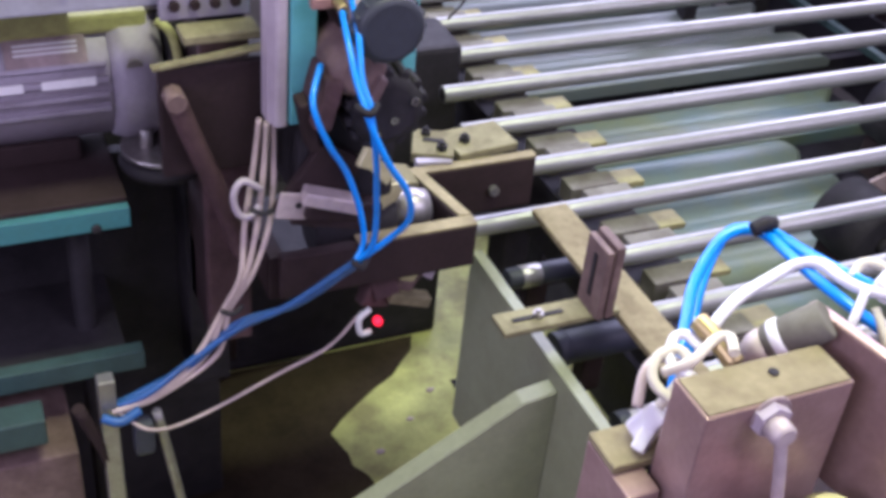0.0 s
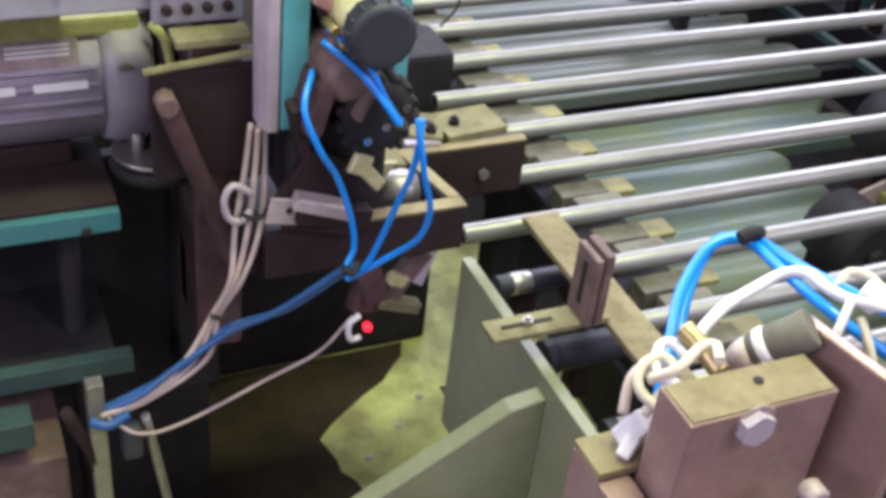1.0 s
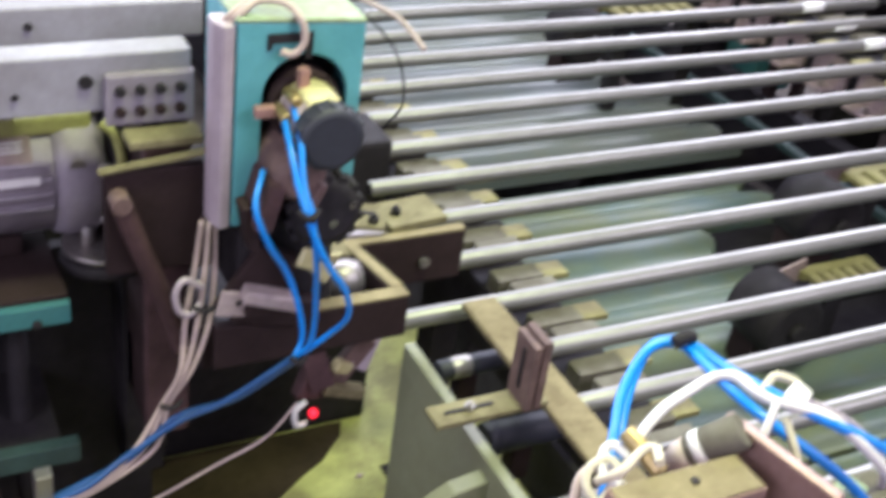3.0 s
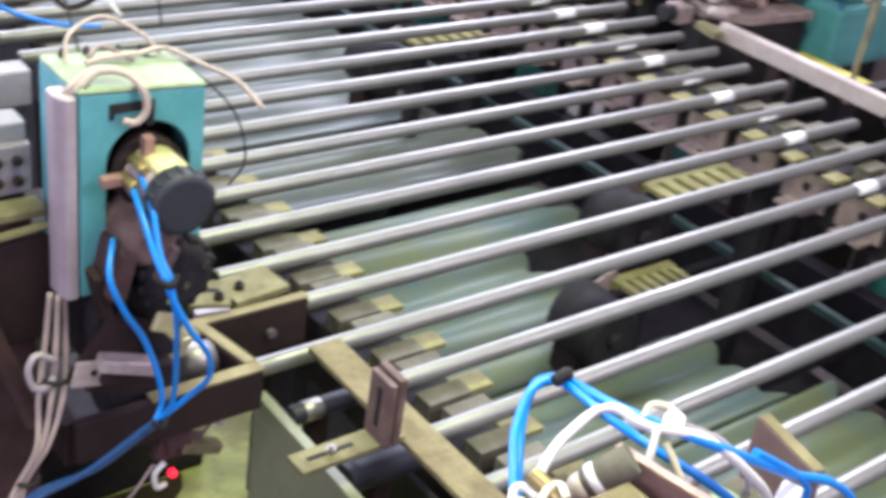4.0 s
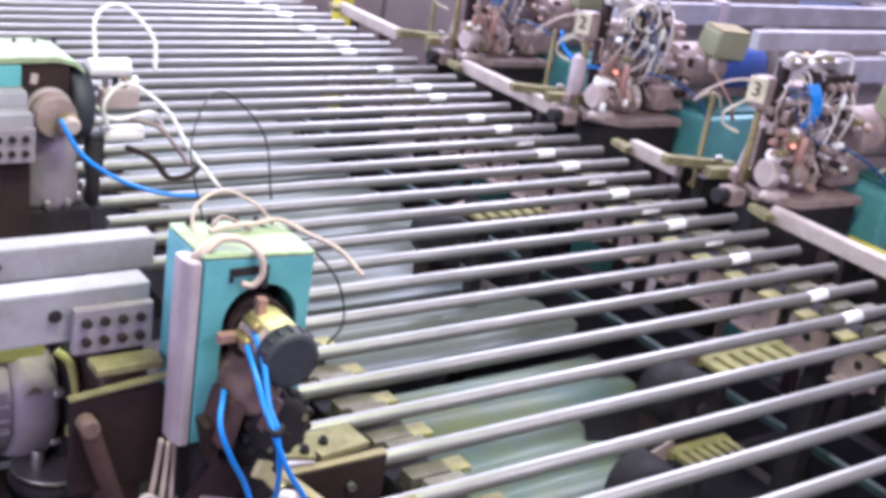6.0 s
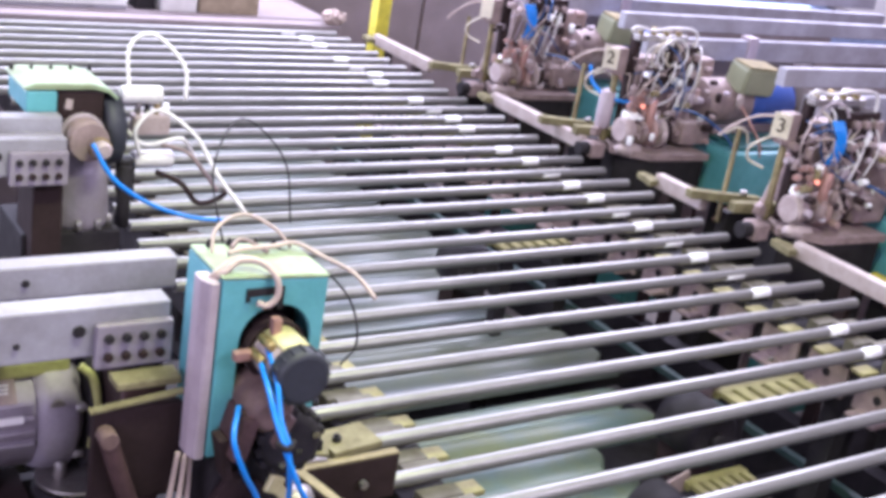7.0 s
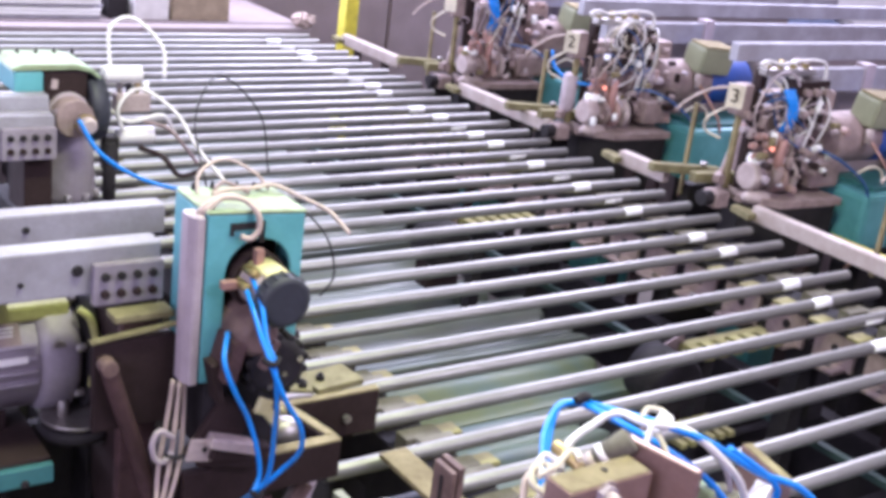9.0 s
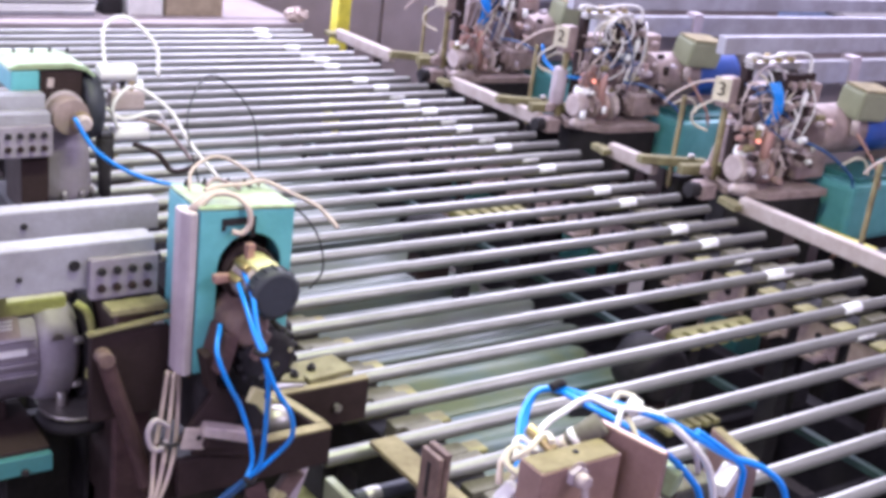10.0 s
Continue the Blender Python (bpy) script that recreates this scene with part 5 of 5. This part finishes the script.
    part("bar_clamp", bx(2.78, 2.83, y + 0.15, y + 0.205, 1.20, 1.305, 0.003), M_lilac, h)
    part("bar_stand", bx(3.2, 3.3, y + 0.16, y + 0.27, 0, 1.21), M_cabinet, h)
    part("rear_stand", bx(2.3, 2.44, y + 0.14, y + 0.20, 0.3, 1.21), M_dustdark, h)
    # number card
    card = part("number_card", put(bx(-0.002, 0.002, -0.027, 0.027, -0.037, 0.037, 0.001), pose(1.962, y + 0.01, 1.248, 0, 0, 25)), M_cream, h, "yellowed card with a number")
    part("card_block", bx(1.972, 2.03, y + 0.0, y + 0.04, 1.19, 1.285, 0.005), M_dustdark, h)
    part("card_post", bx(2.0, 2.016, y + 0.012, y + 0.03, 0.95, 1.19, 0.002), M_olive, h)
    part("lamp", lathe([(-0.004, 0.008), (0.006, 0.006)], "y", 12, (2.06, f - 0.03, 1.105)), M_ledo, h, "lit orange lamp")

    def cord(r, m, pts, label=""):
        part("cable", sweep(pts, r, 7, 6), m, h, label)

    # white tube over the top and down to its connector
    cord(0.0055, M_white, [(1.99, f, 1.352), (1.965, f, 1.362), (1.995, f, 1.372), (2.06, f, 1.362), (2.15, f, 1.372), (2.235, f, 1.370), (2.272, f, 1.350), (2.276, f, 1.30), (2.262, f - 0.01, 1.24)], "white air tube")
    part("connector", put(rod("z", -0.022, 0.022, 0.011, (0, 0, 0), 14), pose(2.261, f - 0.01, 1.228, 0, 8, 0)), M_sticker, h, "white connector")
    cord(0.005, M_white, [(2.258, f - 0.01, 1.206), (2.25, f - 0.012, 1.16), (2.232, f - 0.014, 1.12), (2.226, f - 0.01, 1.07)])
    cord(0.004, M_cream, [(1.985, y + 0.02, 1.22), (1.95, y + 0.05, 1.195), (1.93, y + 0.08, 1.16), (1.95, y + 0.09, 1.12), (1.99, y + 0.06, 1.10)])
    cord(0.004, M_beige, [(2.0, y + 0.03, 1.27), (1.955, y + 0.10, 1.25), (1.92, y + 0.16, 1.20), (1.90, y + 0.18, 1.165)])
    cord(0.005, M_hosedark, [(2.22, f - 0.02, 1.095), (2.30, f - 0.05, 1.085), (2.38, f - 0.10, 1.04), (2.43, f - 0.145, 0.97), (2.43, f - 0.15, 0.82)])
    cord(0.0045, M_cream, [(2.40, f - 0.10, 1.02), (2.44, f - 0.13, 1.055), (2.48, f - 0.14, 1.04), (2.49, f - 0.15, 1.0)])
    cord(0.006, M_copper, [(2.52, y - 0.10, 1.12), (2.535, y - 0.16, 1.06), (2.56, y - 0.21, 0.98), (2.55, y - 0.212, 0.88), (2.49, y - 0.21, 0.78), (2.44, y - 0.18, 0.70)])
    if number == "2":
        cord(0.006, M_blue, [(1.955, y + 0.10, 1.20), (1.965, y + 0.08, 1.14), (2.0, y + 0.03, 1.105), (2.06, y - 0.02, 1.10), (2.11, y - 0.04, 1.12)])
        for i in range(5):
            cord(0.0042, (M_white, M_cream)[i % 2], loop(2.12 + 0.012 * i, f - 0.012 * i, 1.27 + 0.006 * i, 0.042 + 0.004 * (i % 3), 0.05, 1.0, i))
        cord(0.0035, M_hosedark, loop(2.27, f, 1.22, 0.075, 0.04, 0.6, -2.6))
    else:
        for i in range(4):
            cord(0.0055, M_blue, [(2.085 + 0.013 * i, f - 0.01, 1.285), (2.088 + 0.013 * i, f - 0.03, 1.25), (2.098 + 0.012 * i, f - 0.032, 1.20), (2.10 + 0.012 * i, f - 0.01, 1.15)])
        cord(0.004, M_lilac, loop(2.10, f - 0.01, 1.285, 0.05, 0.04, 0.55, 0.2))
    # loose leads among the valves
    shades = (M_white, M_beige, M_dust, M_cream, M_lilac, M_dustdark, M_hosedark)
    for i in range(22):
        a = Vector((rnd.uniform(2.0, 2.30), f + rnd.uniform(-0.02, 0.05), rnd.uniform(1.20, 1.33)))
        e = Vector((rnd.uniform(2.03, 2.30), f + rnd.uniform(-0.04, 0.05), rnd.uniform(1.04, 1.16)))
        mid = (a + e) / 2 + Vector((rnd.uniform(-0.05, 0.05), rnd.uniform(-0.05, 0.0), rnd.uniform(-0.02, 0.05)))
        cord(rnd.choice((0.0025, 0.003, 0.0038)), shades[i % 7], [a, a.lerp(mid, 0.5) + Vector((0, -0.01, 0.03)), mid, e])
    # small greasy fittings on the pan
    for i in range(84):
        x, yy, z = rnd.uniform(2.0, 2.44), f + rnd.uniform(-0.08, 0.09), rnd.triangular(0.964, 1.30, 0.975)
        q = rnd.uniform(0.008, 0.020)
        ax = rnd.choice("xyz")
        at = [x, yy, z]
        o = at["xyz".index(ax)]
        at["xyz".index(ax)] = 0
        part("fitting", rod(ax, o - q, o + q, q * 0.7, at, 10), (M_dustdark, M_dust, M_dustdark, M_dustpink, M_cast, M_lilac, M_cast, M_sticker, M_dustdark, M_olive)[i % 10], h)
    return h, card


def number_on(card, text):
    cu = bpy.data.curves.new("number", "FONT")
    cu.body, cu.size, cu.align_x, cu.align_y, cu.extrude = text, 0.06, "CENTER", "CENTER", 0.0006
    ob = new("number", cu)
    ob.data.materials.append(M_cast)
    return ob


for yy, sd, num in ((0.29, 5, ""), (1.06, 3, "3"), (1.84, 2, "2"), (2.60, 7, "")):
    head, card = right_head(yy, sd, num)
    if num:
        n = number_on(card, num)
        n.parent = head
        n.matrix_local = pose(1.958, yy + 0.008, 1.248) @ pose(0, 0, 0, 0, 0, 25) @ pose(0, 0, 0, 90, 0, -90)

b = rod("y", 0.55, 0.86, 0.030, (2.30, 0, 0.815), 16)
solo("yellow_roller", b, M_yellowpaint, "dusty yellow roller lying beside the rail", "roller")

# ---- far end ----
solo("end_beam", bx(-1.6, 1.90, 3.62, 3.72, 0.0, 0.935, 0.01), M_cabinet, "dark steel beam across the end of the bed", "beam")


def far_bench():
    b = thing("far_bench", "low bench beyond the bed with pale sheets", "bench")
    part("top", bx(-2.5, 1.9, 3.74, 5.8, 0.90, 0.935), M_cabinet, b)
    for x in (-2.3, 1.7):
        part("leg", bx(x, x + 0.1, 5.5, 5.6, 0, 0.90), M_cast, b)
        part("leg", bx(x, x + 0.1, 3.8, 3.9, 0, 0.90), M_cast, b)
    return b


far_bench()
carton = thing("carton", "brown cardboard carton on the bench", "carton")
part("body", bx(1.265, 1.545, 3.77, 4.05, 0.935, 1.05, 0.004), M_wood, carton)
part("flap", put(bx(0, 0.278, -0.13, 0, 0, 0.004, 0.001), pose(1.266, 3.91, 1.051, 3, 0, 0)), M_wood, carton)
part("flap", put(bx(0, 0.278, 0, 0.13, 0, 0.004, 0.001), pose(1.266, 3.915, 1.051, -6, 0, 0)), M_wood, carton)
solo("white_box", bx(1.09, 1.25, 3.77, 4.0, 0.935, 1.06, 0.006), M_white, "white box on the bench", "box")
solo("dark_bin", bx(0.985, 1.075, 3.80, 4.0, 0.935, 1.03, 0.006), M_dark, "dark bin on the bench", "bin")
pile = thing("sheet_pile", "pile of pale sheets on the bench", "sheets")
pr = random.Random(4)
for i in range(7):
    a, c = pr.uniform(-0.02, 0.02), pr.uniform(-0.015, 0.015)
    part("sheet", bx(-1.5 + a, 0.95 + c, 3.79 + c, 4.7 + a, 0.9355 + i * 0.016, 0.949 + i * 0.016, 0.001), M_sticker if i % 3 else M_bar, pile)
rag = bmesh.new()
bmesh.ops.create_icosphere(rag, subdivisions=3, radius=1)
for v in rag.verts:
    k = 1 + 0.28 * math.sin(7 * v.co.x + 3 * v.co.z) * math.cos(6 * v.co.y) + 0.12 * math.sin(15 * v.co.z + 9 * v.co.x)
    v.co = Vector((1.87 + 0.055 * v.co.x * k, 3.66 + 0.04 * v.co.y * k, 0.966 + 0.032 * v.co.z * k))
solo("rag", rag, M_beige, "crumpled pale rag on the end beam", "rag")
gc = thing("grey_cabinet", "plain brown-grey steel cabinet", "cabinet")
part("body", bx(1.9, 3.6, 4.3, 4.9, 0, 1.9, 0.01), M_cabinet, gc)
for x in (1.91, 2.76):
    part("door", bx(x, x + 0.83, 4.284, 4.298, 0.08, 1.88, 0.004), M_cabinet, gc)
solo("yellow_post", bx(2.08, 2.15, 3.62, 3.69, 0, 1.9, 0.006), M_yellowpaint, "yellow painted steel post", "post")
solo("blue_container", prism([(4.1, 0), (4.25, 1.06), (4.65, 1.255), (5.8, 0.93), (5.8, 0)], 3.25, 4.2, "xz", 0.01), M_bluewhite, "light blue steel container behind the machine", "container")
solo("white_sheet", prism([(4.66, 1.262), (5.8, 0.94), (6.3, 1.0), (6.2, 1.7), (4.95, 1.62)], 3.2, 4.1, "xz", 0.02), M_sticker, "white sheet draped over the container", "sheet")
solo("red_crate", bx(4.1, 4.6, 4.3, 4.8, 0, 1.2, 0.02), M_red, "dull red plastic crate behind the machine", "crate")


# ---- movements ----
def ease(f):
    return f * f * (3 - 2 * f)


STARTS = (1.10, 3.15, 5.27, 7.33, 9.43)


def travel(t):
    return sum(ease(min(1, max(0, (t - s) / 0.47))) for s in STARTS)


def key_times():
    ts = [0.0]
    for s in STARTS:
        ts += [s - 0.02, s, s + 0.1, s + 0.2, s + 0.3, s + 0.4, s + 0.5, s + 0.52]
    return ts + [10.0]


def tube_x(k):
    a = math.floor(k)
    return slot_x(a) + (slot_x(a + 1) - slot_x(a)) * (k - a)


def motions():
    ts = key_times()
    for k, t in TUBES:
        j = random.Random(k + 100).uniform(-0.012, 0.012)
        rows = []
        for s in ts:
            q = k + STEP * travel(s)
            rows.append((s, pose(tube_x(q) + j, q * PITCH, TUBE_Z)))
        walk(t, rows)
    for c in CHAINS:
        walk(c, [(s, pose(0, STEP * PITCH * travel(s), 0)) for s in ts])
    low, up = pose(-0.013, 0, -0.006), pose(-0.020, 0, 0.033)
    rows = [(0.0, low), (0.08, low), (0.18, up)]
    for a, b in ((1.70, 2.24), (3.78, 4.50), (5.88, 6.45), (7.98, 8.50)):
        rows += [(a, up), (a + 0.1, low), (b, low), (b + 0.1, up)]
    walk(CARRIAGE, rows + [(10.0, up)])
    rest, out = pose(*QUILL_AT), pose(*QUILL_AT, 0, -60, 0)
    walk(QUILL, [(0, rest), (0.72, rest), (0.84, out), (1.14, out), (1.26, rest), (7.0, rest), (7.14, out), (7.46, out), (7.58, rest), (10, rest)])
    pulse = ((0, 0), (0.72, 0), (0.84, 1), (1.14, 1), (1.26, 0), (7.0, 0), (7.14, 1), (7.46, 1), (7.58, 0), (10, 0))
    for hose, states in ((LEAD, (pose(-0.205, -0.045, 1.337), pose(-0.212, -0.045, 1.305, 8, 0, 56))),
                         (HOSES, (pose(-0.192, -0.080, 1.037), pose(-0.192, -0.080, 1.020, 0, 15, 10)))):
        walk(hose, [(t, states[i]) for t, i in pulse])
    r0, r1 = pose(-0.224, -0.764, 1.38), pose(-0.200, -0.776, 1.342, 0, 12, 0)
    walk(ROCKER, [(0, r0), (0.72, r0), (0.84, r1), (1.14, r1), (1.26, r0), (7.0, r0), (7.14, r1), (7.46, r1), (7.58, r0), (10, r0)])


motions()
